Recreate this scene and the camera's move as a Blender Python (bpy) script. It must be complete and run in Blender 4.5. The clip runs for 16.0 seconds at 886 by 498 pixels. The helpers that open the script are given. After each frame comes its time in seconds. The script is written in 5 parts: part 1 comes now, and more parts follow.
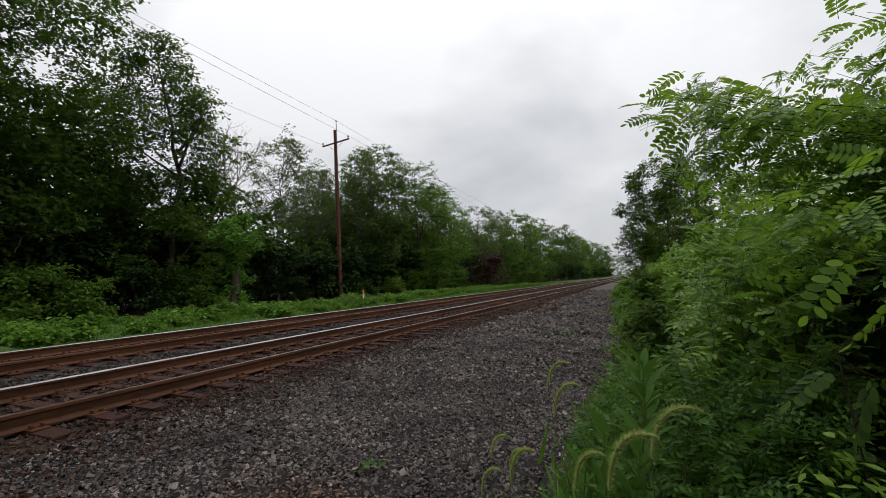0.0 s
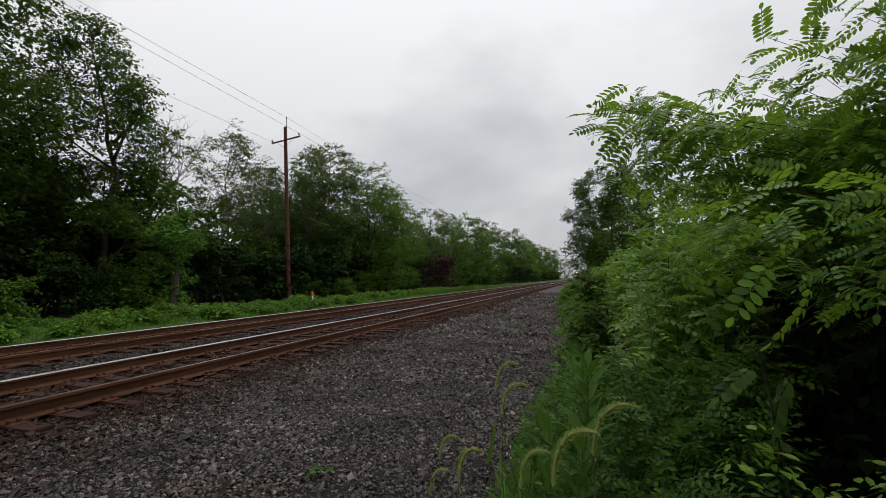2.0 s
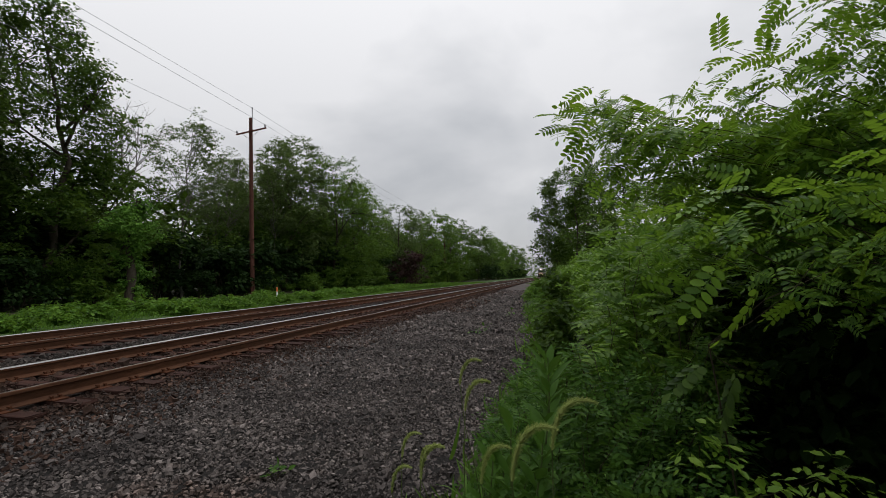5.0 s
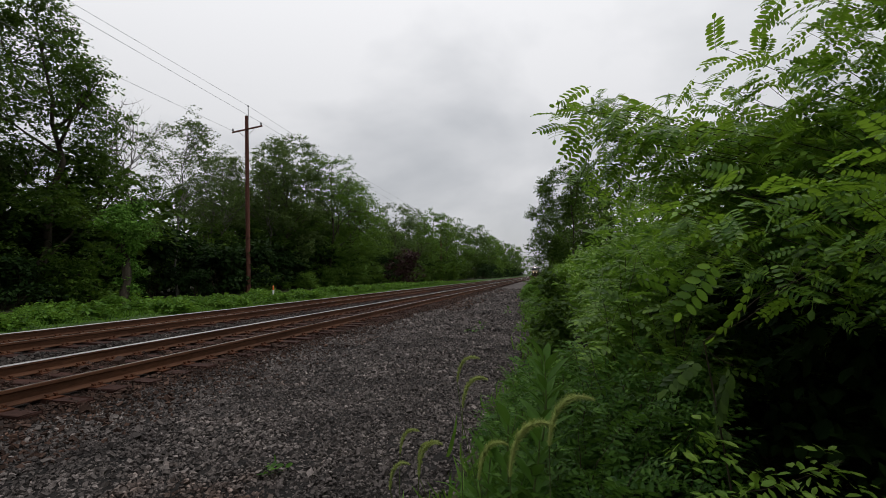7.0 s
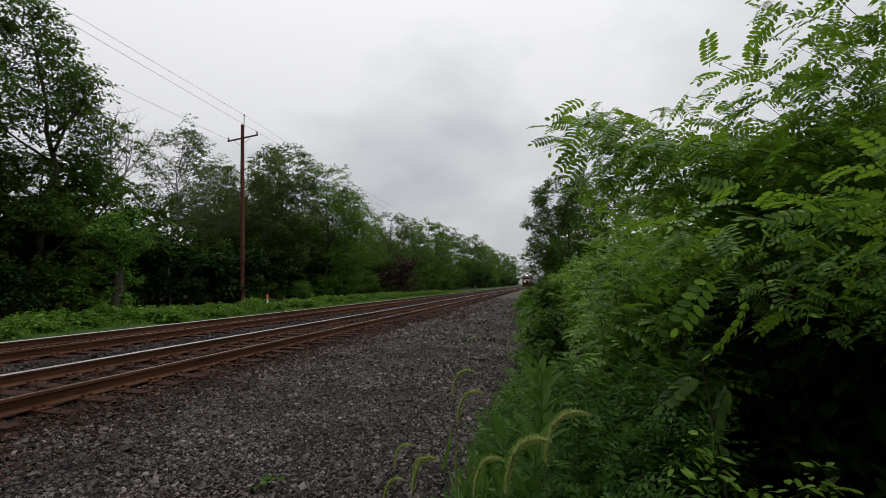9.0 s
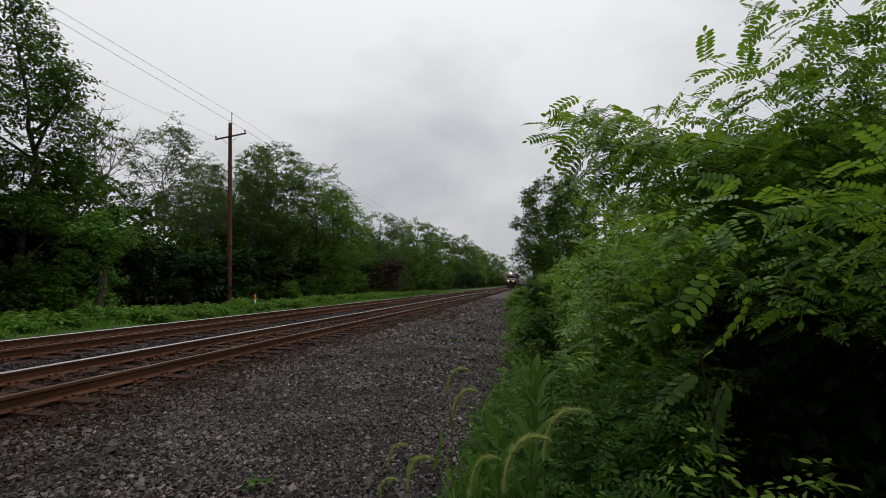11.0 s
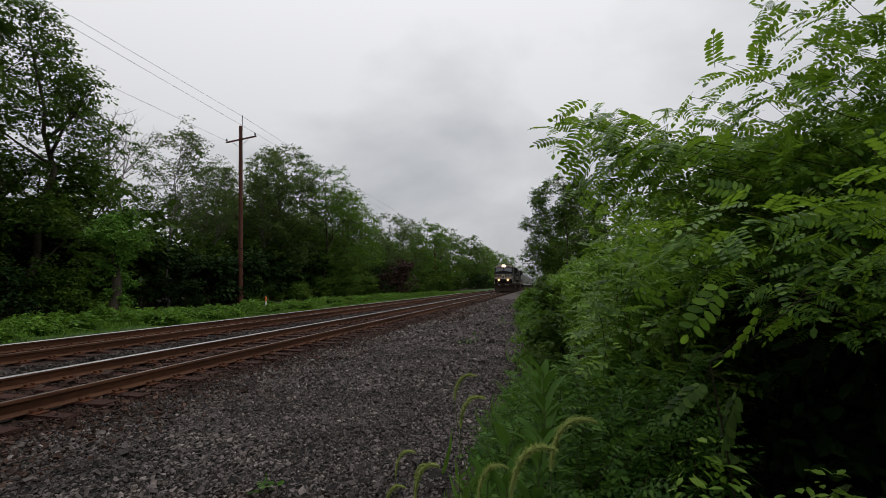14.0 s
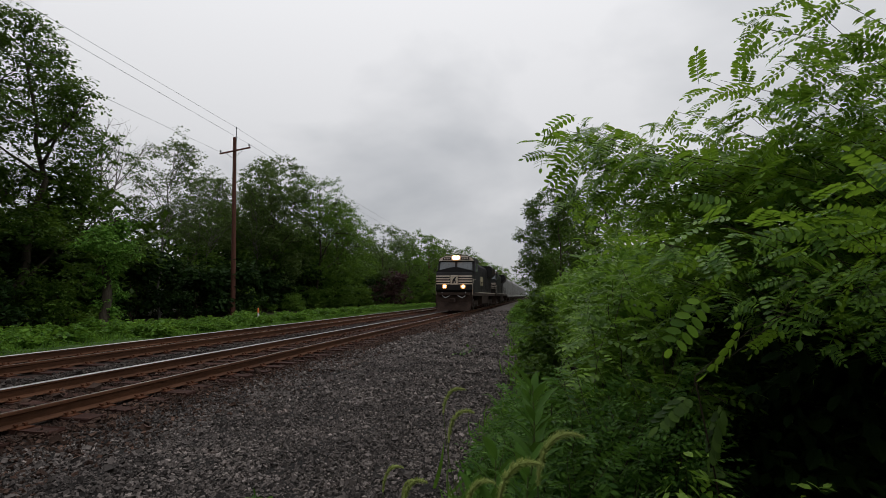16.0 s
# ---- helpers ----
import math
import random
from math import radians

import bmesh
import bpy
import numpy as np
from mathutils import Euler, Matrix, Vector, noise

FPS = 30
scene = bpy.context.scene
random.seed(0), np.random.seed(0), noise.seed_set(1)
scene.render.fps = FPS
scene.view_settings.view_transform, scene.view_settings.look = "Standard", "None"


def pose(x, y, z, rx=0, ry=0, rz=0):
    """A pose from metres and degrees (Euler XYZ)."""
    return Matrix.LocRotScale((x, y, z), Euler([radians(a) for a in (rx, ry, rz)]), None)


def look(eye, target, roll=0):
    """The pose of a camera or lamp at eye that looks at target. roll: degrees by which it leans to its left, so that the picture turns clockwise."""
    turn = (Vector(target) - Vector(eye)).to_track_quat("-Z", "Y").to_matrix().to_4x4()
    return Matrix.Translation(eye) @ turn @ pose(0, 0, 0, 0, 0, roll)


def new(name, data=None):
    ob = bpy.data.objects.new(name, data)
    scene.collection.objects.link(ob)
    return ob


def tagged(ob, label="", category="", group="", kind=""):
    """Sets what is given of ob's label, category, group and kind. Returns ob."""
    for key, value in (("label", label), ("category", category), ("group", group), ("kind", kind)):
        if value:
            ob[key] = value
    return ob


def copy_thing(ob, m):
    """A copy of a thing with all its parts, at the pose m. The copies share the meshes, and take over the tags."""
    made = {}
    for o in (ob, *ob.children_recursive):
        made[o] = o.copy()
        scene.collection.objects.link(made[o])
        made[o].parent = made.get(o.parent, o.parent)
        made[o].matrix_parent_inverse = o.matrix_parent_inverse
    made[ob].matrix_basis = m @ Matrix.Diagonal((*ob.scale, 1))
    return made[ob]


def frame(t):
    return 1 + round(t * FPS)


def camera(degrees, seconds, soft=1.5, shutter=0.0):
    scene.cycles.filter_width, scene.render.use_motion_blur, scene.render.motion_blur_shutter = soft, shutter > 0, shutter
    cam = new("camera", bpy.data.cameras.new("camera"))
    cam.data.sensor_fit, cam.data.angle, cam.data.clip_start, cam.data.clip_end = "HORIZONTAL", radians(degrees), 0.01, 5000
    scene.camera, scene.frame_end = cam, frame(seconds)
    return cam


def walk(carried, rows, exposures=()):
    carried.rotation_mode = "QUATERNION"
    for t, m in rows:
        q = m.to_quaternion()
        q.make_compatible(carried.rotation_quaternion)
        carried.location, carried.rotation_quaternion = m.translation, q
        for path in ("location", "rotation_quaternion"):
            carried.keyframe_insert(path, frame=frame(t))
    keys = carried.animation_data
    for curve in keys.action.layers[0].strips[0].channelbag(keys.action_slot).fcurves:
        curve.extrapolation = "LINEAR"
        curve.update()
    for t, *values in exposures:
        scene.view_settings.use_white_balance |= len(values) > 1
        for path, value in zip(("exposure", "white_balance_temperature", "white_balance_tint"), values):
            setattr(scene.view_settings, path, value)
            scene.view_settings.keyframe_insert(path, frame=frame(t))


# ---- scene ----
cam = camera(86.43, 16.0, soft=0.8)
# seconds, eye, heading to the left of the track, tilt up, lean; the near track runs along y at x = 0, rail tops at z = 0
PATH = [
    (0.0, 6.540, -0.000, 1.290, 22.72, 3.35, -0.84),
    (0.5, 6.541, -0.006, 1.288, 20.85, 3.54, -0.64),
    (1.0, 6.541, -0.001, 1.289, 19.23, 3.42, -0.55),
    (1.5, 6.540, -0.000, 1.288, 17.86, 3.37, -0.45),
    (2.0, 6.543, -0.004, 1.289, 16.90, 3.54, -0.36),
    (2.5, 6.548, -0.006, 1.291, 16.00, 3.59, -0.26),
    (3.0, 6.548, -0.004, 1.291, 15.15, 3.70, -0.09),
    (3.5, 6.550, -0.005, 1.292, 14.48, 3.67, 0.02),
    (4.0, 6.554, 0.001, 1.290, 13.82, 3.52, 0.11),
    (6.5, 6.553, -0.004, 1.289, 12.73, 2.82, 0.25),
    (7.0, 6.551, -0.009, 1.287, 12.64, 2.97, 0.25),
    (7.5, 6.554, -0.008, 1.286, 12.71, 3.01, 0.19),
    (8.0, 6.552, -0.013, 1.287, 12.63, 3.28, 0.22),
    (8.5, 6.552, -0.016, 1.288, 12.28, 3.77, 0.26),
    (9.0, 6.549, -0.002, 1.299, 12.07, 4.10, 0.39),
    (11.5, 6.520, 0.017, 1.286, 10.65, 4.12, 0.43),
    (12.0, 6.523, 0.016, 1.289, 10.93, 4.08, 0.44),
    (12.5, 6.513, 0.018, 1.284, 11.72, 4.05, 0.47),
    (13.0, 6.465, -0.003, 1.262, 13.14, 3.96, 0.46),
    (13.5, 6.463, -0.002, 1.267, 13.20, 4.32, 0.40),
    (14.0, 6.532, 0.021, 1.309, 11.90, 4.22, 0.26),
    (14.5, 6.555, 0.017, 1.312, 10.85, 4.39, 0.19),
    (15.0, 6.547, 0.023, 1.308, 10.34, 4.85, 0.19),
    (15.5, 6.551, 0.025, 1.311, 10.27, 5.20, 0.17),
    (16.0, 6.553, 0.023, 1.315, 11.19, 5.60, 0.24),
]
walk(cam, [(t, pose(x, y, z, 90 + up, 0, yaw) @ pose(0, 0, 0, 0, 0, lean)) for t, x, y, z, yaw, up, lean in PATH],
     [(0.0, 0.25), (1.5, 0.13), (3.5, 0.04), (8.0, 0.05), (12.5, -0.02), (16.0, -0.06)])

# ---- world and light ----
world = bpy.data.worlds.new("overcast_sky")
scene.world = world
world.use_nodes = True
wn, wl = world.node_tree.nodes, world.node_tree.links
wn.clear()
w_out = wn.new("ShaderNodeOutputWorld")
w_bg = wn.new("ShaderNodeBackground")
w_sky = wn.new("ShaderNodeTexSky")
w_sky.sky_type, w_sky.sun_disc = "NISHITA", False
w_sky.sun_elevation, w_sky.sun_rotation = radians(55), radians(200)
w_co = wn.new("ShaderNodeTexCoord")
w_sep = wn.new("ShaderNodeSeparateXYZ")
w_add = wn.new("ShaderNodeMath")
w_add.operation, w_add.inputs[1].default_value = "ADD", 0.42
w_max = wn.new("ShaderNodeMath")
w_max.operation, w_max.inputs[1].default_value = "MAXIMUM", 0.12
w_div = wn.new("ShaderNodeVectorMath")
w_div.operation = "DIVIDE"
w_com = wn.new("ShaderNodeCombineXYZ")
w_noise = wn.new("ShaderNodeTexNoise")
w_noise.inputs["Scale"].default_value, w_noise.inputs["Detail"].default_value = 1.5, 5.0
w_noise.inputs["Roughness"].default_value, w_noise.inputs["Distortion"].default_value = 0.48, 0.25
w_ramp = wn.new("ShaderNodeValToRGB")
w_ramp.color_ramp.elements[0].position, w_ramp.color_ramp.elements[0].color = 0.34, (0.60, 0.615, 0.645, 1)
w_ramp.color_ramp.elements[1].position, w_ramp.color_ramp.elements[1].color = 0.56, (0.88, 0.88, 0.90, 1)
w_low = wn.new("ShaderNodeMapRange")
w_low.inputs[1].default_value, w_low.inputs[2].default_value = 0.0, 0.55
w_low.inputs[3].default_value, w_low.inputs[4].default_value = 0.66, 1.12
w_mul = wn.new("ShaderNodeMixRGB")
w_mul.blend_type, w_mul.inputs[0].default_value = "MULTIPLY", 1.0
w_scale = wn.new("ShaderNodeMixRGB")
w_scale.blend_type, w_scale.inputs[0].default_value = "MULTIPLY", 1.0
w_scale.inputs[2].default_value = (0.06, 0.06, 0.06, 1)
w_mix = wn.new("ShaderNodeMixRGB")
w_mix.inputs[0].default_value = 0.10
wl.new(w_co.outputs["Generated"], w_sep.inputs[0])
wl.new(w_sep.outputs["Z"], w_max.inputs[0])
wl.new(w_max.outputs[0], w_add.inputs[0])
for k in range(3):
    wl.new(w_add.outputs[0], w_com.inputs[k])
wl.new(w_co.outputs["Generated"], w_div.inputs[0])
wl.new(w_com.outputs[0], w_div.inputs[1])
w_shift = wn.new("ShaderNodeVectorMath")
w_shift.operation, w_shift.inputs[1].default_value = "ADD", (0.45, 0.25, 0.0)
wl.new(w_div.outputs[0], w_shift.inputs[0])
wl.new(w_shift.outputs[0], w_noise.inputs["Vector"])
wl.new(w_noise.outputs["Fac"], w_ramp.inputs[0])
wl.new(w_sep.outputs["Z"], w_low.inputs[0])
wl.new(w_ramp.outputs[0], w_mul.inputs[1])
wl.new(w_low.outputs[0], w_mul.inputs[2])
wl.new(w_sky.outputs[0], w_scale.inputs[1])
wl.new(w_mul.outputs[0], w_mix.inputs[1])
wl.new(w_scale.outputs[0], w_mix.inputs[2])
wl.new(w_mix.outputs[0], w_bg.inputs["Color"])
w_bg.inputs["Strength"].default_value = 1.0
wl.new(w_bg.outputs[0], w_out.inputs[0])

sun_data = bpy.data.lights.new("sun", "SUN")
sun_data.energy, sun_data.angle, sun_data.color = 0.9, radians(25), (1.0, 0.97, 0.93)
sun = new("sun", sun_data)
sun.matrix_world = look((0, 0, 50), (-8, -14, 0))

# ---- materials ----


def shader(name, rough=0.8, metal=0.0):
    m = bpy.data.materials.new(name)
    m.use_nodes = True
    nodes, links = m.node_tree.nodes, m.node_tree.links
    b = nodes["Principled BSDF"]
    b.inputs["Roughness"].default_value, b.inputs["Metallic"].default_value = rough, metal
    return m, nodes, links, b


def ramp_of(nodes, links, source, stops):
    r = nodes.new("ShaderNodeValToRGB")
    e = r.color_ramp.elements
    while len(e) < len(stops):
        e.new(0.5)
    for k, (p, c) in enumerate(stops):
        e[k].position, e[k].color = p, (*c, 1)
    links.new(source, r.inputs[0])
    return r.outputs[0]


def noise_of(nodes, links, scale, detail=4.0, rough=0.6, stretch=None):
    co = nodes.new("ShaderNodeTexCoord")
    n = nodes.new("ShaderNodeTexNoise")
    n.inputs["Scale"].default_value, n.inputs["Detail"].default_value, n.inputs["Roughness"].default_value = scale, detail, rough
    if stretch:
        mp = nodes.new("ShaderNodeMapping")
        mp.inputs["Scale"].default_value = stretch
        links.new(co.outputs["Object"], mp.inputs[0])
        links.new(mp.outputs[0], n.inputs["Vector"])
    else:
        links.new(co.outputs["Object"], n.inputs["Vector"])
    return n.outputs["Fac"]


def mixed(nodes, links, fac, a, b, blend="MIX"):
    m = nodes.new("ShaderNodeMixRGB")
    m.blend_type = blend
    for k, v in enumerate((fac, a, b)):
        if isinstance(v, (int, float)):
            m.inputs[k].default_value = v if k == 0 else (v, v, v, 1)
        elif isinstance(v, tuple):
            m.inputs[k].default_value = (*v, 1)
        else:
            links.new(v, m.inputs[k])
    return m.outputs[0]


def bumped(nodes, links, b, height, strength=0.5, distance=0.01):
    n = nodes.new("ShaderNodeBump")
    n.inputs["Strength"].default_value, n.inputs["Distance"].default_value = strength, distance
    links.new(height, n.inputs["Height"])
    links.new(n.outputs[0], b.inputs["Normal"])


def grainy(name, dark, light, rough=0.8, metal=0.0, fine=40.0, coarse=3.0, bump=0.4, distance=0.01, stretch=None, spots=None, islands=0.0):
    """A surface of two tones at a coarse and a fine scale."""
    m, nodes, links, b = shader(name, rough, metal)
    if rough > 0.55 and metal < 0.3:
        b.inputs["Specular IOR Level"].default_value = 0.18
    big = ramp_of(nodes, links, noise_of(nodes, links, coarse, 3.0, 0.6, stretch), [(0.3, dark), (0.7, light)])
    small_fac = noise_of(nodes, links, fine, 4.0, 0.65, stretch)
    small = ramp_of(nodes, links, small_fac, [(0.3, (0.62, 0.62, 0.62)), (0.7, (1.25, 1.25, 1.25))])
    col = mixed(nodes, links, 1.0, big, small, "MULTIPLY")
    if spots:
        fac = ramp_of(nodes, links, noise_of(nodes, links, spots[1], 4.0, 0.7), [(spots[2], (0, 0, 0)), (spots[2] + 0.1, (1, 1, 1))])
        col = mixed(nodes, links, fac, col, spots[0])
    if islands:
        g = nodes.new("ShaderNodeNewGeometry")
        tone = ramp_of(nodes, links, g.outputs["Random Per Island"], [(0.0, (1 - islands,) * 3), (0.6, (1.0,) * 3), (0.93, (1 + islands,) * 3), (1.0, (1 + 3 * islands,) * 3)])
        col = mixed(nodes, links, 1.0, col, tone, "MULTIPLY")
    links.new(col, b.inputs["Base Color"])
    bumped(nodes, links, b, small_fac, bump, distance)
    return m


def foliage(name, dark, light, through_colour, share=0.35, rough=0.55, gloss=0.1):
    """Leaves: tone varies from leaf to leaf and in patches; some light passes through."""
    m, nodes, links, b = shader(name, rough)
    b.inputs["Specular IOR Level"].default_value = gloss
    g = nodes.new("ShaderNodeNewGeometry")
    tone = ramp_of(nodes, links, g.outputs["Random Per Island"], [(0.0, dark), (1.0, light)])
    patch = ramp_of(nodes, links, noise_of(nodes, links, 0.9, 3.0), [(0.3, (0.65, 0.70, 0.65)), (0.7, (1.2, 1.15, 1.05))])
    col = mixed(nodes, links, 1.0, tone, patch, "MULTIPLY")
    links.new(col, b.inputs["Base Color"])
    tr = nodes.new("ShaderNodeBsdfTranslucent")
    tcol = mixed(nodes, links, 1.0, patch, through_colour, "MULTIPLY")
    links.new(tcol, tr.inputs["Color"])
    mx = nodes.new("ShaderNodeMixShader")
    mx.inputs[0].default_value = share
    links.new(b.outputs[0], mx.inputs[1])
    links.new(tr.outputs[0], mx.inputs[2])
    links.new(mx.outputs[0], nodes["Material Output"].inputs[0])
    return m


def glowing(name, colour, strength):
    m, nodes, links, b = shader(name, 0.3)
    b.inputs["Base Color"].default_value = (*colour, 1)
    b.inputs["Emission Color"].default_value, b.inputs["Emission Strength"].default_value = (*colour, 1), strength
    return m


M_GRAVEL = grainy("crushed_gravel", (0.062, 0.050, 0.048), (0.125, 0.104, 0.099), 0.85, fine=26, coarse=0.8, bump=1.0, distance=0.03, spots=((0.085, 0.050, 0.036), 0.35, 0.60))
# near-black ground: the shade in gaps between stones, put into the colour
M_GAPSHADE = grainy("gap_shade_ground", (0.008, 0.007, 0.0065), (0.018, 0.0155, 0.014), 0.9, fine=30, coarse=1.5, bump=1.0, distance=0.02)
M_BALLAST = grainy("brown_ballast", (0.018, 0.011, 0.009), (0.038, 0.026, 0.021), 0.9, fine=24, coarse=1.2, bump=1.0, distance=0.03)
M_STONE = grainy("grey_stone", (0.055, 0.046, 0.043), (0.136, 0.116, 0.107), 0.7, fine=60, coarse=1.0, bump=0.4, distance=0.004, islands=0.62, spots=((0.10, 0.065, 0.05), 0.5, 0.60))
M_DULLSTONE = grainy("dull_brown_grey_stone", (0.034, 0.028, 0.025), (0.075, 0.063, 0.056), 0.85, fine=60, coarse=1.2, bump=0.4, distance=0.004, islands=0.5)
M_RUSTSTONE = grainy("rust_stained_stone", (0.032, 0.0175, 0.012), (0.072, 0.043, 0.032), 0.85, fine=60, coarse=1.5, bump=0.4, distance=0.004, islands=0.5)
M_SOIL = grainy("forest_soil", (0.022, 0.020, 0.010), (0.045, 0.05, 0.02), 0.95, fine=14, coarse=0.6, bump=0.8, distance=0.03)
M_TURF = grainy("rough_turf", (0.03, 0.06, 0.012), (0.06, 0.11, 0.025), 0.9, fine=20, coarse=0.7, bump=0.8, distance=0.04)
M_RAIL = grainy("rusty_rail_steel", (0.058, 0.025, 0.013), (0.125, 0.054, 0.026), 0.7, 0.1, fine=45, coarse=2.0, bump=0.3, distance=0.003, stretch=(1, 0.15, 1))
M_RAILTOP = grainy("polished_rail_steel", (0.48, 0.46, 0.44), (0.64, 0.62, 0.60), 0.28, 1.0, fine=50, coarse=2.0, bump=0.05, distance=0.001, stretch=(1, 0.05, 1))
M_TIE = grainy("weathered_tie_wood", (0.020, 0.008, 0.006), (0.054, 0.022, 0.015), 0.85, fine=30, coarse=3.0, bump=0.7, distance=0.008, stretch=(0.2, 1.5, 1))
M_PLATE = grainy("rusted_iron", (0.055, 0.020, 0.010), (0.12, 0.044, 0.019), 0.8, 0.2, fine=60, coarse=6.0, bump=0.4, distance=0.003)
M_BARK = grainy("grey_brown_bark", (0.035, 0.028, 0.020), (0.09, 0.075, 0.055), 0.9, fine=18, coarse=2.0, bump=0.9, distance=0.02, stretch=(1, 1, 0.25))
M_PALEBARK = grainy("bleached_dead_wood", (0.085, 0.078, 0.068), (0.17, 0.155, 0.14), 0.9, fine=18, coarse=2.0, bump=0.5, distance=0.01, stretch=(1, 1, 0.25))
M_POLE = grainy("creosoted_pole_wood", (0.07, 0.027, 0.019), (0.15, 0.064, 0.046), 0.85, fine=30, coarse=1.0, bump=0.6, distance=0.01, stretch=(1, 1, 0.1))
M_WIRE = grainy("weathered_wire", (0.16, 0.16, 0.17), (0.24, 0.24, 0.25), 0.6, 0.5, fine=20, coarse=1.0, bump=0.0)
M_LEAF_A = foliage("woodland_leaf", (0.013, 0.033, 0.006), (0.075, 0.135, 0.021), (0.15, 0.26, 0.032), 0.28)
M_LEAF_B = foliage("mid_green_leaf", (0.028, 0.068, 0.010), (0.115, 0.205, 0.032), (0.20, 0.34, 0.04), 0.28)
M_LEAF_C = foliage("grey_green_leaf", (0.034, 0.062, 0.020), (0.115, 0.165, 0.055), (0.16, 0.24, 0.06), 0.32)
M_LEAF_D = foliage("purple_leaf", (0.030, 0.016, 0.016), (0.060, 0.032, 0.030), (0.08, 0.03, 0.03), 0.2)
M_VINE = foliage("vine_leaf", (0.055, 0.140, 0.022), (0.17, 0.33, 0.05), (0.12, 0.26, 0.04), 0.3)
M_LOCUST = foliage("locust_leaflet", (0.028, 0.080, 0.012), (0.165, 0.300, 0.036), (0.38, 0.64, 0.055), 0.27, 0.48, 0.16)
M_SHRUB = foliage("shrub_leaf", (0.036, 0.088, 0.010), (0.162, 0.285, 0.030), (0.26, 0.46, 0.05), 0.27, 0.5, 0.18)
M_WEED = foliage("weed_leaf", (0.022, 0.068, 0.011), (0.088, 0.185, 0.025), (0.15, 0.30, 0.045), 0.22, 0.5, 0.10)
# leaf colour darkened to stand in for shade under trees
M_SHADE = foliage("shade_darkened_leaf", (0.008, 0.022, 0.006), (0.022, 0.048, 0.010), (0.04, 0.08, 0.015), 0.12, 0.65, 0.06)
M_VERGE = foliage("verge_leaf", (0.042, 0.105, 0.012), (0.112, 0.225, 0.028), (0.18, 0.32, 0.04), 0.3)
M_LIME = foliage("lime_green_leaf", (0.13, 0.25, 0.03), (0.22, 0.36, 0.045), (0.25, 0.42, 0.05), 0.35, 0.5, 0.3)
M_GRASS = foliage("grass_blade", (0.050, 0.125, 0.012), (0.112, 0.225, 0.024), (0.18, 0.32, 0.05), 0.35, 0.55, 0.2)
M_BRISTLE = foliage("foxtail_bristle", (0.26, 0.33, 0.09), (0.46, 0.52, 0.18), (0.35, 0.42, 0.14), 0.35, 0.6, 0.2)
M_STEM = grainy("green_stem", (0.06, 0.09, 0.025), (0.10, 0.13, 0.04), 0.6, fine=60, coarse=8, bump=0.2)
M_TWIG = grainy("brown_twig", (0.03, 0.022, 0.014), (0.07, 0.055, 0.035), 0.85, fine=60, coarse=8, bump=0.4)

# ---- building helpers ----


def finish(name, data, material, parent=None, label=""):
    ob = new(name, data)
    for mm in material if isinstance(material, (list, tuple)) else (material,):
        if mm.name not in [s.name for s in data.materials if s]:
            data.materials.append(mm)
    if parent is not None:
        ob.parent = parent
    if label:
        tagged(ob, label)
    return ob


def part(name, bm, material, parent=None, label="", smooth=False):
    me = bpy.data.meshes.new(name)
    bm.to_mesh(me)
    bm.free()
    if smooth:
        for p in me.polygons:
            p.use_smooth = True
    return finish(name, me, material, parent, label)


def empty(name, m=None):
    ob = new(name)
    if m is not None:
        ob.matrix_world = m
    return ob


def arrays_mesh(name, verts, faces, smooth=False):
    """A mesh from arrays: verts (n, 3), faces (m, k)."""
    verts, faces = np.asarray(verts, np.float32), np.asarray(faces, np.int32)
    me = bpy.data.meshes.new(name)
    me.vertices.add(len(verts))
    me.vertices.foreach_set("co", verts.ravel())
    me.loops.add(faces.size)
    me.loops.foreach_set("vertex_index", faces.ravel())
    me.polygons.add(len(faces))
    me.polygons.foreach_set("loop_start", np.arange(0, faces.size, faces.shape[1], dtype=np.int32))
    me.update(calc_edges=True)
    me.polygons.foreach_set("use_smooth", np.full(len(faces), smooth))
    me.validate()
    return me


def scatter(name, tv, tf, places, turns, sizes, smooth=False):
    """Copies of a small template (tv, tf), each turned, scaled and placed, in one mesh."""
    tv, tf = np.asarray(tv, float), np.asarray(tf, int)
    n = len(places)
    sizes = np.asarray(sizes, float)
    sizes = sizes[:, None, None] if sizes.ndim == 1 else sizes[:, None, :]
    v = np.einsum("nij,nvj->nvi", turns, tv[None] * sizes) + np.asarray(places)[:, None]
    f = tf[None] + (np.arange(n) * len(tv))[:, None, None]
    return arrays_mesh(name, v.reshape(-1, 3), f.reshape(-1, tf.shape[1]), smooth)


def frames_from(along, up_hint):
    """Turns whose x runs along, and whose z is as near up_hint as can be."""
    a = along / np.linalg.norm(along, axis=1, keepdims=True)
    y = np.cross(up_hint, a)
    y /= np.linalg.norm(y, axis=1, keepdims=True) + 1e-9
    z = np.cross(a, y)
    return np.stack([a, y, z], axis=2)


def random_turns(rng, n):
    q = rng.normal(size=(n, 4))
    q /= np.linalg.norm(q, axis=1, keepdims=True)
    w, x, y, z = q.T
    return np.stack([1 - 2 * (y * y + z * z), 2 * (x * y - z * w), 2 * (x * z + y * w), 2 * (x * y + z * w), 1 - 2 * (x * x + z * z), 2 * (y * z - x * w),
                     2 * (x * z - y * w), 2 * (y * z + x * w), 1 - 2 * (x * x + y * y)], axis=1).reshape(n, 3, 3)


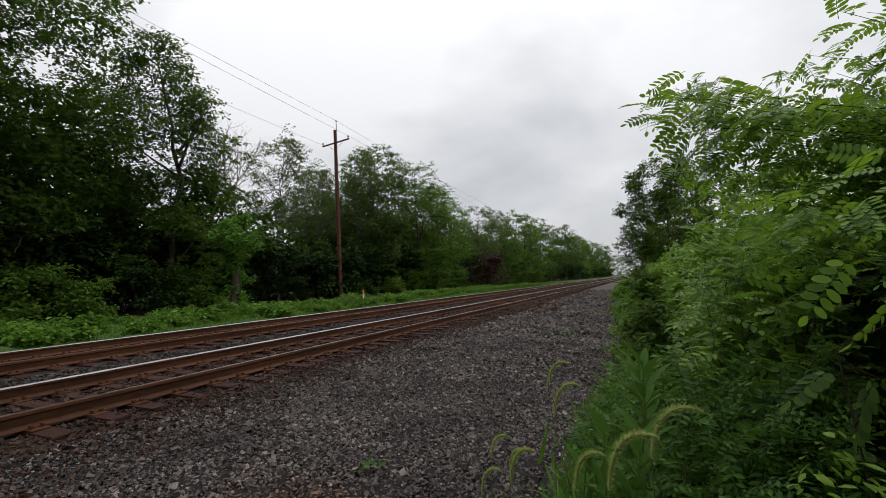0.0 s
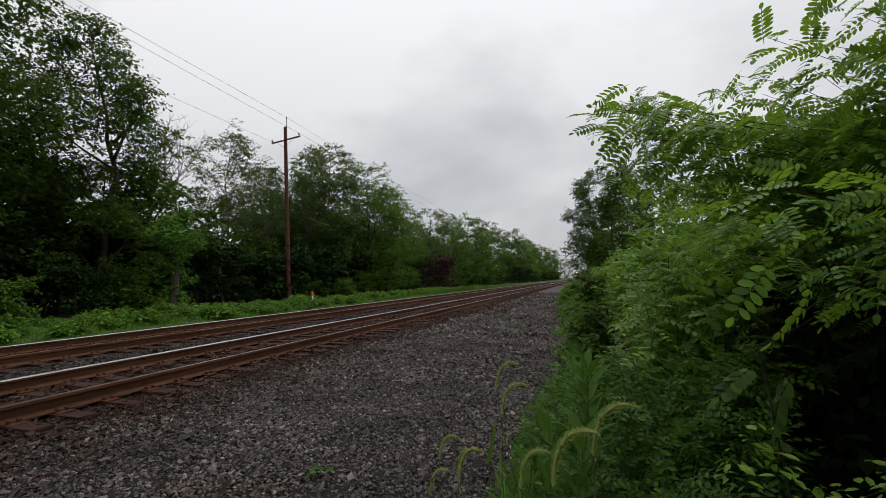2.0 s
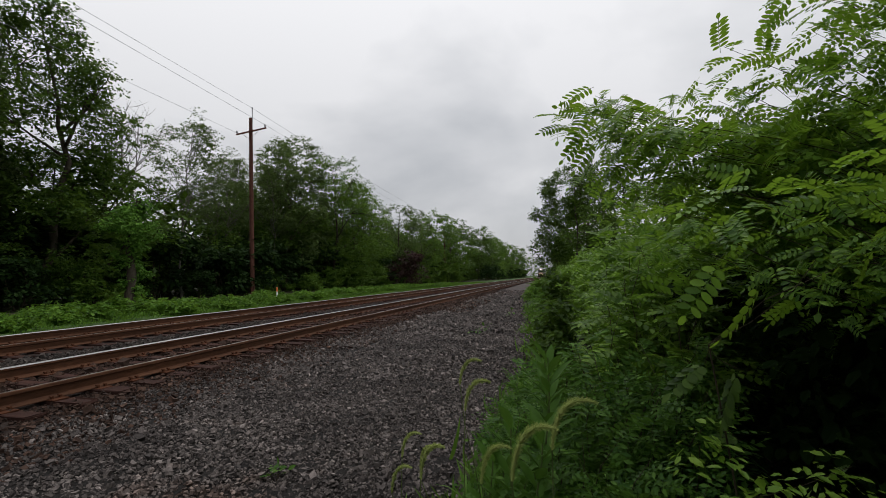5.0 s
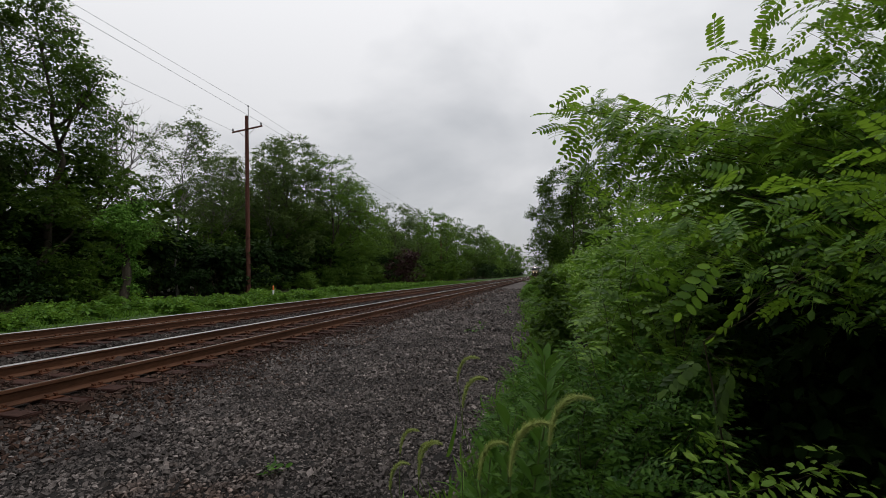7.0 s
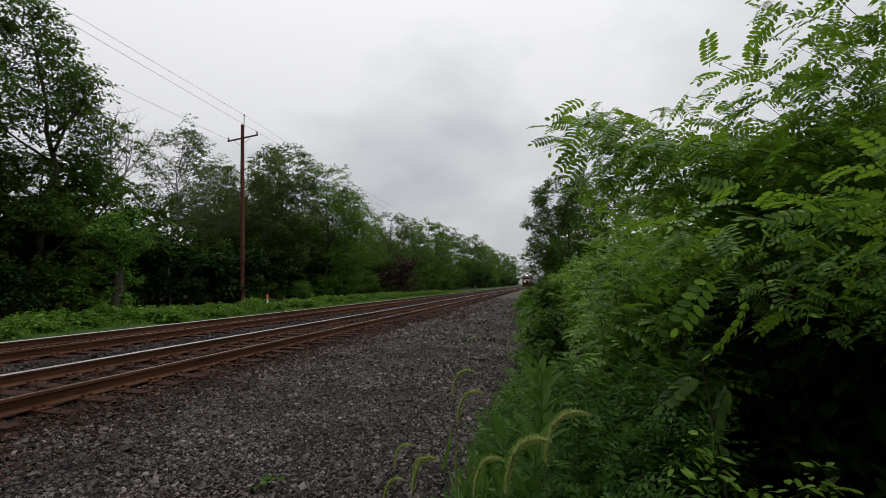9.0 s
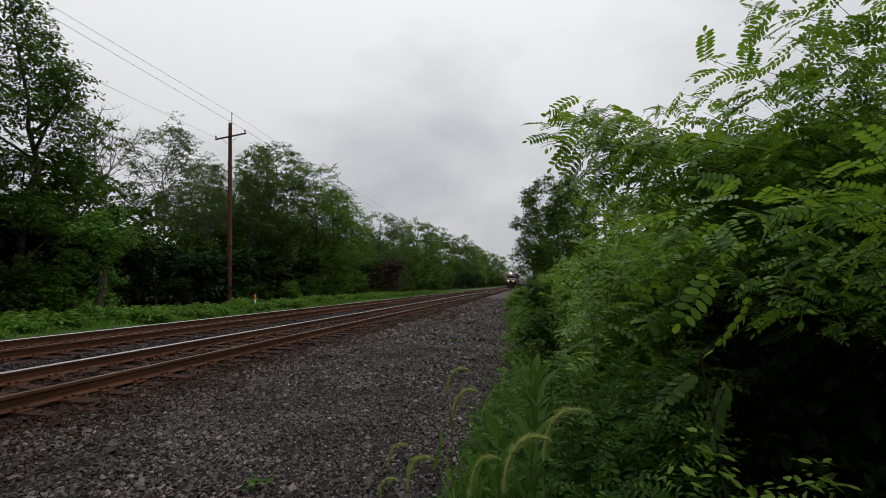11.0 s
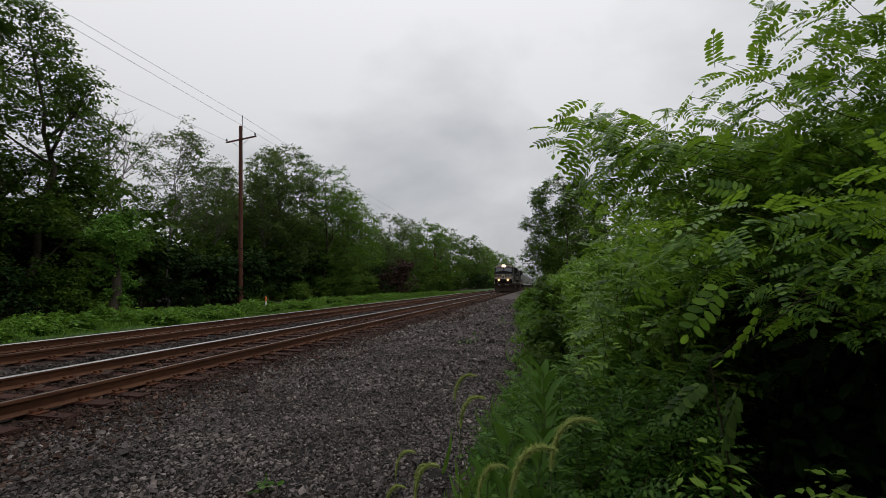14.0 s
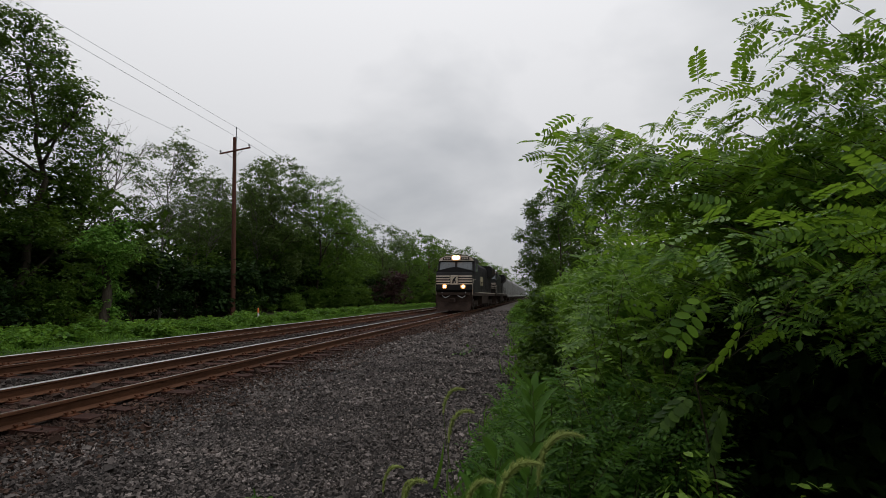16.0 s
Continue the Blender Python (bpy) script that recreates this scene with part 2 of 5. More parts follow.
# a simple leaf, one long, folded along its rib
LEAF_V = np.array([(0, 0, 0), (0.35, 0.26, 0.05), (0.75, 0.2, 0.03), (1, 0, -0.06), (0.75, -0.2, 0.03), (0.35, -0.26, 0.05), (0.5, 0, 0)])
LEAF_F = np.array([(0, 6, 1), (1, 6, 2), (2, 6, 3), (3, 6, 4), (4, 6, 5), (5, 6, 0)])
# a cheap leaf for far crowns
DIAMOND_V = np.array([(0, 0, 0), (0.5, 0.34, 0.06), (1, 0, -0.05), (0.5, -0.34, 0.06)])
DIAMOND_F = np.array([(0, 2, 1), (0, 3, 2)])


def tube(points, radii, sides=7):
    """verts and quads of a tapered tube along points."""
    pts = np.asarray(points, float)
    d = np.gradient(pts, axis=0)
    d /= np.linalg.norm(d, axis=1, keepdims=True) + 1e-9
    ref = np.where(np.abs(d[:, 2:3]) < 0.9, np.array([[0, 0, 1.0]]), np.array([[1.0, 0, 0]]))
    u = np.cross(d, ref)
    u /= np.linalg.norm(u, axis=1, keepdims=True)
    w = np.cross(d, u)
    a = np.linspace(0, 2 * math.pi, sides, endpoint=False)
    ring = np.cos(a)[None, :, None] * u[:, None] + np.sin(a)[None, :, None] * w[:, None]
    v = pts[:, None] + ring * np.asarray(radii, float)[:, None, None]
    n = len(pts)
    f = []
    for i in range(n - 1):
        for k in range(sides):
            f.append((i * sides + k, i * sides + (k + 1) % sides, (i + 1) * sides + (k + 1) % sides, (i + 1) * sides + k))
    return v.reshape(-1, 3), np.array(f)


def tube_mesh(name, points, radii, sides=7):
    v, f = tube(points, radii, sides)
    return arrays_mesh(name, v, f, True)


def tubes_mesh(name, runs, sides=5):
    vs, fs, base = [], [], 0
    for points, radii in runs:
        v, f = tube(points, radii, sides)
        vs.append(v)
        fs.append(f + base)
        base += len(v)
    return arrays_mesh(name, np.concatenate(vs), np.concatenate(fs), True)


def bent(a, b, rng, wobble=0.08, n=6):
    """A line of points from a to b with a gentle random bend."""
    a, b = np.asarray(a, float), np.asarray(b, float)
    s = np.linspace(0, 1, n)[:, None]
    off = rng.normal(size=3) * np.linalg.norm(b - a) * wobble
    return a + (b - a) * s + np.sin(s * math.pi) * off + rng.normal(size=(n, 3)) * np.linalg.norm(b - a) * 0.012 * np.sin(s * math.pi)


def box(bm, x0, x1, y0, y1, z0, z1, bevel=0.0):
    r = bmesh.ops.create_cube(bm, size=1.0)
    for v in r["verts"]:
        v.co = ((x0 + x1) / 2 + v.co.x * (x1 - x0), (y0 + y1) / 2 + v.co.y * (y1 - y0), (z0 + z1) / 2 + v.co.z * (z1 - z0))
    if bevel:
        edges = list({e for v in r["verts"] for e in v.link_edges})
        bmesh.ops.bevel(bm, geom=edges, offset=bevel, segments=2, affect="EDGES", profile=0.5)
    return bm


def boxed(*a, **k):
    return box(bmesh.new(), *a, **k)


def cylinder(bm, p, q, r0, r1=None, sides=14):
    p, q = Vector(p), Vector(q)
    r = bmesh.ops.create_cone(bm, cap_ends=True, segments=sides, radius1=r0, radius2=r0 if r1 is None else r1, depth=(q - p).length)
    m = Matrix.Translation((p + q) / 2) @ (q - p).to_track_quat("Z", "Y").to_matrix().to_4x4()
    bmesh.ops.transform(bm, matrix=m, verts=r["verts"])
    return bm


def prism(outline, axis_from, axis_to):
    """A solid from an outline in x, z pushed along y."""
    bm = bmesh.new()
    a = [bm.verts.new((x, axis_from, z)) for x, z in outline]
    b = [bm.verts.new((x, axis_to, z)) for x, z in outline]
    n = len(outline)
    bm.faces.new(a)
    bm.faces.new(b[::-1])
    for k in range(n):
        bm.faces.new((a[k], b[k], b[(k + 1) % n], a[(k + 1) % n]))
    bmesh.ops.recalc_face_normals(bm, faces=bm.faces)
    return bm


def side_prism(outline, x0, x1):
    """A solid from an outline in y, z pushed along x."""
    bm = bmesh.new()
    a = [bm.verts.new((x0, y, z)) for y, z in outline]
    b = [bm.verts.new((x1, y, z)) for y, z in outline]
    n = len(outline)
    bm.faces.new(a)
    bm.faces.new(b[::-1])
    for k in range(n):
        bm.faces.new((a[k], b[k], b[(k + 1) % n], a[(k + 1) % n]))
    bmesh.ops.recalc_face_normals(bm, faces=bm.faces)
    return bm


# ---- ground ----
FAR_X = -3.78
PROFILE = [(-3000, -1.0), (-60, -1.0), (-30, -0.8), (-19, -0.66), (-12, -0.50), (-8.2, -0.42), (-7.2, -0.40), (-6.6, -0.36), (-5.6, -0.26), (-5.2, -0.225), (-2.35, -0.225), (-1.9, -0.24),
           (-1.45, -0.228), (1.2, -0.228), (1.5, -0.252), (1.8, -0.29), (2.3, -0.33), (5.4, -0.33), (6.2, -0.31), (9, -0.28), (60, -0.3), (3000, -0.3)]


def ground_z(x, y=0.0):
    return np.interp(x, [p[0] for p in PROFILE], [p[1] for p in PROFILE])


def gravel_edge(y):
    """Where the gravel gives way to weeds, right of the track."""
    return np.interp(y, [-50, 0, 4, 6, 13, 20, 40, 80, 200], [6.2, 5.95, 5.75, 5.95, 5.95, 5.4, 4.7, 4.0, 3.8]) + 0.12 * np.sin(y * 1.7) + 0.08 * np.sin(y * 4.1)


def build_ground():
    rng = np.random.default_rng(4)
    xs = sorted({p[0] for p in PROFILE} | set(np.arange(1.5, 9.01, 0.18).round(3)) | set(np.arange(-16, -7, 0.7).round(3)) | {-300.0, -120.0, -45.0, -24.0, 14.0, 25.0, 120.0, 300.0})
    ys = sorted(set(np.arange(-6, 16, 0.25).round(3)) | set(np.arange(16, 60, 1.0)) | set(np.arange(60, 420, 8.0)) | {-3000.0, -600.0, -150.0, -50.0, -20.0, 600.0, 1200.0, 3000.0})
    X, Y = np.meshgrid(xs, ys)
    Z = ground_z(X)
    near = (np.abs(X) < 30) & (np.abs(Y) < 60)
    Z = Z + near * rng.normal(size=X.shape) * np.where((X < -7.4) | (X > 6), 0.05, np.where((X > 2.2), 0.008, 0.004))
    Z = Z + near * (X > 2.4) * (0.02 * np.sin(X * 2.1 + Y * 0.6) + 0.015 * np.sin(Y * 1.3 - X))
    n = len(xs)
    v = np.stack([X, Y, Z], axis=-1).reshape(-1, 3)
    i, j = np.meshgrid(np.arange(n - 1), np.arange(len(ys) - 1))
    a = (j * n + i).ravel()
    f = np.stack([a, a + 1, a + n + 1, a + n], axis=1)
    me = arrays_mesh("ground", v, f, True)
    ob = finish("ground", me, (M_GRAVEL, M_BALLAST, M_TURF, M_SOIL, M_GAPSHADE))
    c = v[f].mean(axis=1)
    slot = np.where(c[:, 0] < -17, 3, np.where(c[:, 0] < -7.0, 2, np.where(c[:, 0] < 1.55, 1, np.where(c[:, 0] < gravel_edge(c[:, 1]), 0, 3))))
    # near gravel gets the ground colour with painted gap shade
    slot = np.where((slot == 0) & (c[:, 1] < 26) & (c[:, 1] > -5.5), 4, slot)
    slot = np.where(np.abs(c[:, 1]) > 600, 2, slot)
    me.polygons.foreach_set("material_index", slot.astype(np.int32))
    return tagged(ob, "gravel beside the tracks with rough turf and soil", "ground", kind="structure")


build_ground()


def build_stones():
    """Loose crushed stone over the path and the shoulder of the track bed."""
    rng = np.random.default_rng(8)
    cube = np.array([(x, y, z) for x in (-1, 1) for y in (-1, 1) for z in (-1, 1)], float) * np.array([0.82, 0.70, 0.58])
    tri = np.array([(0, 1, 3), (0, 3, 2), (4, 6, 7), (4, 7, 5), (0, 4, 5), (0, 5, 1), (2, 3, 7), (2, 7, 6), (0, 2, 6), (0, 6, 4), (1, 5, 7), (1, 7, 3)])
    zones = [("gravel_stone", 1.45, 6.1, 1.6, 7.0, 1500, 0.0172, M_STONE), ("gravel_stone", 1.45, 6.1, 7.0, 13.0, 800, 0.0235, M_STONE), ("gravel_stone", 1.75, 6.0, 13.0, 26.0, 330, 0.036, M_STONE), ("gravel_stone", 1.6, 5.2, 26.0, 50.0, 100, 0.056, M_STONE),
             ("gravel_stone", 1.75, 6.0, -6.0, 1.6, 420, 0.034, M_STONE), ("ballast_stone", 0.85, 3.4, 1.5, 20.0, 520, 0.0225, M_RUSTSTONE), ("ballast_stone", 0.9, 3.0, 20.0, 46.0, 150, 0.042, M_RUSTSTONE), ("ballast_stone", -0.65, 0.65, 1.5, 18.0, 260, 0.031, M_RUSTSTONE), ("ballast_stone", -2.5, -0.95, 2.0, 24.0, 430, 0.029, M_DULLSTONE)]
    for name, x0, x1, y0, y1, per, size, mat in zones:
        n = int((x1 - x0) * (y1 - y0) * per)
        x, y = rng.uniform(x0, x1, n), rng.uniform(y0, y1, n)
        if name == "gravel_stone":
            keep = x < gravel_edge(y) + rng.normal(size=n) * 0.12
            keep &= rng.random(n) < np.clip((x - 1.1) / 1.1, 0.35, 1)
            x, y = x[keep], y[keep]
        if x1 == 3.4:
            keep = rng.random(n) < np.clip((2.7 - x) / 1.3, 0, 1)
            x, y = x[keep], y[keep]
        n = len(x)
        s = size * rng.lognormal(0, 0.32, n)
        wave = np.where(x > 2.4, 0.02 * np.sin(x * 2.1 + y * 0.6) + 0.015 * np.sin(y * 1.3 - x), 0)
        z = ground_z(x) + wave + s * rng.uniform(-0.15, 0.75, n)
        sizes = s[:, None] * rng.uniform(0.55, 1.25, (n, 3)) * np.array([1, 1, 0.85])
        vs, fs, base = [], [], 0
        for k in range(12):
            sel = np.arange(n) % 12 == k
            if not sel.any():
                continue
            tv = cube * rng.uniform(0.55, 1.2, (8, 3)) + rng.normal(size=(8, 3)) * 0.08
            v = np.einsum("nij,nvj->nvi", random_turns(rng, sel.sum()), tv[None] * sizes[sel][:, None]) * np.array([1, 1, 0.9]) + np.stack([x, y, z], 1)[sel][:, None]
            vs.append(v.reshape(-1, 3))
            fs.append((tri[None] + (np.arange(sel.sum()) * 8)[:, None, None]).reshape(-1, 3) + base)
            base += len(vs[-1])
        ob = finish(name, arrays_mesh(name, np.concatenate(vs), np.concatenate(fs)), mat)
        tagged(ob, "loose crushed grey stones covering the trackside" if mat in (M_STONE, M_DULLSTONE) else "rust-stained brown stones around the rails", "gravel", kind="stuff")


build_stones()

# ---- tracks ----
RAIL_END = 620.0


def rail_mesh(side):
    """A rail whose running edge, worn bright by wheels, faces side (+1 or -1 in x)."""
    gauge = [(0.075, -0.182), (0.075, -0.172), (0.03, -0.155), (0.010, -0.14), (0.010, -0.055), (0.036, -0.042), (0.037, -0.015), (0.033, -0.006), (0.018, -0.001)]
    field = [(-0.022, -0.001), (-0.035, -0.008), (-0.037, -0.040), (-0.010, -0.055), (-0.010, -0.14), (-0.03, -0.155), (-0.075, -0.172), (-0.075, -0.182)]
    loop = [(x * side, z) for x, z in gauge + field]
    ys = [-40.0, 0, 20, 60, 150, 300, RAIL_END]
    v = np.array([(x, y, z) for y in ys for x, z in loop])
    n = len(loop)
    f = np.array([(i * n + k, (i + 1) * n + k, (i + 1) * n + (k + 1) % n, i * n + (k + 1) % n) for i in range(len(ys) - 1) for k in range(n)])
    me = arrays_mesh("rail", v, f if side > 0 else f[:, ::-1])
    me.materials.append(M_RAIL)
    me.materials.append(M_RAILTOP)
    k = np.arange(len(f)) % n
    me.polygons.foreach_set("material_index", ((k >= 6) & (k <= 8)).astype(np.int32))
    return me


def tie_mesh(rng):
    bm = boxed(-1.3, 1.3, -0.115, 0.115, -0.36, -0.192, bevel=0.012)
    for vv in bm.verts:
        vv.co += Vector(rng.normal(size=3) * 0.006)
    me = bpy.data.meshes.new("tie")
    bm.to_mesh(me)
    bm.free()
    me.materials.append(M_TIE)
    return me


def plate_mesh():
    bm = boxed(-0.18, 0.18, -0.09, 0.09, -0.194, -0.176, bevel=0.004)
    for sx in (-0.1, 0.1):
        for sy in (-0.05, 0.05):
            box(bm, sx - 0.012, sx + 0.012, sy - 0.012, sy + 0.012, -0.18, -0.150)
            box(bm, sx - 0.018 - 0.012 * np.sign(sx), sx + 0.018 - 0.012 * np.sign(sx), sy - 0.016, sy + 0.016, -0.156, -0.142)
    me = bpy.data.meshes.new("tie_plate")
    bm.to_mesh(me)
    bm.free()
    me.materials.append(M_PLATE)
    return me


def build_track(cx, seed, label):
    rng = np.random.default_rng(seed)
    track = empty("railway_track", pose(cx, 0, 0))
    tagged(track, label, "railway track", "parallel tracks", "structure")
    ties, plate = [tie_mesh(rng) for _ in range(6)], plate_mesh()
    for sx in (-0.755, 0.755):
        o = new("rail", rail_mesh(-np.sign(sx)))
        o.parent, o.location = track, (sx, 0, 0)
    n_single, step = 150, 0.53
    for k in range(n_single):
        y = -4 + k * step + rng.normal() * 0.02
        o = new("tie", ties[k % 6])
        o.parent, o.location, o.rotation_euler = track, (rng.normal() * 0.035, y, rng.normal() * 0.006), (0, 0, rng.normal() * 0.012)
        if k < 90:
            for sx in (-0.755, 0.755):
                p = new("tie_plate", plate)
                p.parent, p.location = track, (sx, y, 0)
    ys = np.arange(-4 + n_single * step, 400, step)
    bm = boxed(-1.3, 1.3, -0.115, 0.115, -0.36, -0.192)
    tv, tf = np.array([v.co[:] for v in bm.verts]), np.array([[v.index for v in f.verts] for f in bm.faces])
    bm.free()
    me = scatter("far_ties", tv, tf, np.stack([rng.normal(size=len(ys)) * 0.04, ys, ys * 0], 1), np.tile(np.eye(3), (len(ys), 1, 1)), np.ones(len(ys)))
    tagged(finish("far_ties", me, M_TIE, track), kind="stuff")
    return track


build_track(0.0, 21, "near railway track of rusty rails on dark ties")
build_track(FAR_X, 22, "second railway track of rusty rails by the grass")

# ---- woods ----


def crown_leaves(rng, centres, radii, count, leaf, hang=0.25, spray=12):
    """Places, turns and sizes of leaves, gathered in flat sprays on the clumps of a crown."""
    w = np.asarray(radii) ** 2
    m = max(1, count // spray)
    pick = rng.choice(len(centres), m, p=w / w.sum())
    d = rng.normal(size=(m, 3))
    d /= np.linalg.norm(d, axis=1, keepdims=True)
    r = np.asarray(radii)[pick] * rng.uniform(0.25, 1.0, m) ** 0.6 * rng.uniform(0.8, 1.15, m)
    heart = np.asarray(centres)[pick] + d * r[:, None] * np.array([1, 1, 0.75])
    out = d * np.array([1, 1, 0.35]) + rng.normal(size=(m, 3)) * np.array([0.4, 0.4, 0.15]) + np.array([0, 0, -0.12])
    out /= np.linalg.norm(out, axis=1, keepdims=True)
    side = np.cross(out, np.array([0, 0, 1.0]) + rng.normal(size=(m, 3)) * 0.2)
    side /= np.linalg.norm(side, axis=1, keepdims=True)
    out, side, heart = (np.repeat(a, spray, axis=0) for a in (out, side, heart))
    n = len(heart)
    u, sg = rng.uniform(-0.5, 0.5, n), np.where(rng.random(n) < 0.5, -1.0, 1.0)
    length = leaf * 0.55 * spray ** 0.75
    p = heart + out * (u * length)[:, None] + side * (sg * rng.uniform(0, 0.22, n) * length)[:, None] + rng.normal(size=(n, 3)) * length * 0.07
    along = out * 0.6 + side * (sg * 0.9)[:, None] + rng.normal(size=(n, 3)) * 0.35 + np.array([0, 0, -hang])
    up = np.array([0, 0, 1.0]) + rng.normal(size=(n, 3)) * 0.35
    return p, frames_from(along, up), leaf * rng.uniform(0.65, 1.35, n)


def make_tree(name, seed, h, base, radius, clumps, leaves, leaf, material, trunk_r=0.22, clump_r=1.3, lean=0.0, limbs=9, bark=None, cone=False):
    """A broadleaf tree: tapered trunk, limbs and a crown of leaf clumps; stands at the origin."""
    rng = np.random.default_rng(seed)
    bark = bark or M_BARK
    tree = empty(name)
    top = np.array([lean * h, rng.normal() * 0.03 * h, h * 0.93])
    spine = bent((0, 0, -0.3), top, rng, 0.035, 10)
    finish("trunk", tube_mesh("trunk", spine, np.linspace(trunk_r, trunk_r * 0.18, 10) * np.r_[1.35, 1.1, np.ones(8)], 9), bark, tree)
    centres, radii = [], []
    for k in range(clumps):
        s = (k + 0.5) / clumps
        z = base + (h - base) * s
        wide = radius * (math.sin(math.pi * min(0.98, 0.14 + 0.80 * s)) ** 0.7)
        if cone:
            wide = radius * (1.06 - s) ** 0.58
        a = k * 2.399 + rng.normal() * 0.5
        rr = wide * (0.35 + 0.65 * rng.random() ** 0.5)
        at = np.array([np.interp(z, spine[:, 2], spine[:, 0]), np.interp(z, spine[:, 2], spine[:, 1]), 0])
        centres.append(at + np.array([math.cos(a) * rr, math.sin(a) * rr, z + rng.normal() * 0.3]))
        radii.append(clump_r * rng.uniform(0.7, 1.25) * (0.75 if s > 0.85 else 1))
    order = rng.permutation(clumps)[:limbs]
    for k in order:
        c = centres[k]
        z0 = max(base * 0.55, c[2] - np.linalg.norm(c[:2]) * 0.9 - 0.6)
        j = np.interp(z0, spine[:, 2], np.arange(len(spine)))
        start = np.array([np.interp(j, np.arange(len(spine)), spine[:, i]) for i in range(3)])
        run = bent(start, c, rng, 0.07, 7)
        runs = [(run, np.linspace(trunk_r * 0.42, 0.02, 7))]
        for _ in range(3):
            tip = c + rng.normal(size=3) * radii[k] * 0.6
            runs.append((bent(run[4], tip, rng, 0.08, 5), np.linspace(trunk_r * 0.18, 0.012, 5)))
        finish("limb", tubes_mesh("limb", runs, 5), bark, tree)
    if leaves:
        p, turn, size = crown_leaves(rng, centres, radii, leaves, leaf)
        finish("crown", scatter("crown", DIAMOND_V, DIAMOND_F, p, turn, size), material, tree)
    return tree


def bare_tree(name, seed, h, spread, bark, levels=3):
    """A leafless tree: trunk and limbs that fork."""
    rng = np.random.default_rng(seed)
    tree = empty(name)
    spine = bent((0, 0, -0.3), (rng.normal() * 0.5, rng.normal() * 0.5, h), rng, 0.03, 10)
    finish("trunk", tube_mesh("trunk", spine, np.linspace(0.16, 0.02, 10), 7), bark, tree)
    for k in range(9):
        i = 4 + k % 5
        a = rng.uniform(0, 6.28)
        tip = spine[i] + np.array([math.cos(a) * spread, math.sin(a) * spread, h * 0.25]) * rng.uniform(0.6, 1.1)
        run = bent(spine[i], tip, rng, 0.07, 7)
        runs = [(run, np.linspace(0.055, 0.012, 7))]
        for _ in range(7):
            b = run[rng.integers(2, 6)]
            t2 = b + rng.normal(size=3) * np.array([0.5, 0.5, 0.3]) * spread * 0.55 + np.array([0, 0, h * 0.06])
            twig = bent(b, t2, rng, 0.08, 5)
            runs.append((twig, np.linspace(0.022, 0.007, 5)))
            for _ in range(2):
                t3 = twig[3] + rng.normal(size=3) * spread * 0.18 + np.array([0, 0, h * 0.03])
                runs.append((bent(twig[2], t3, rng, 0.06, 4), np.linspace(0.010, 0.005, 4)))
        finish("limb", tubes_mesh("limb", runs, 4), bark, tree)
    return tree


def make_bush(name, seed, rx, ry, h, leaves, leaf, material, stems=6, template=(DIAMOND_V, DIAMOND_F), clumps=16, full=0.5):
    """A shrub of stems and leaf clumps, on the ground at the origin."""
    rng = np.random.default_rng(seed)
    bush = empty(name)
    centres, radii = [], []
    for k in range(clumps):
        a, s = rng.uniform(0, 6.28), rng.random() ** 0.5
        z = h * rng.uniform(0.12, 0.92)
        w = math.sqrt(max(0.05, 1 - (z / h) ** 2 * 0.8))
        centres.append((math.cos(a) * rx * s * w, math.sin(a) * ry * s * w, z))
        radii.append(min(rx, ry, h) * full * rng.uniform(0.55, 1.0))
    for k in range(min(stems, 5)):
        c = centres[k]
        run = bent((c[0] * 0.25, c[1] * 0.25, -0.1), c, rng, 0.08, 6)
        finish("stem", tube_mesh("stem", run, np.linspace(0.02, 0.005, 6) * max(0.4, h / 2), 5), M_TWIG, bush)
    p, turn, size = crown_leaves(rng, centres, radii, leaves, leaf)
    p[:, 2] = np.maximum(p[:, 2], 0.02)
    finish("foliage", scatter("foliage", template[0], template[1], p, turn, size), material, bush)
    return bush


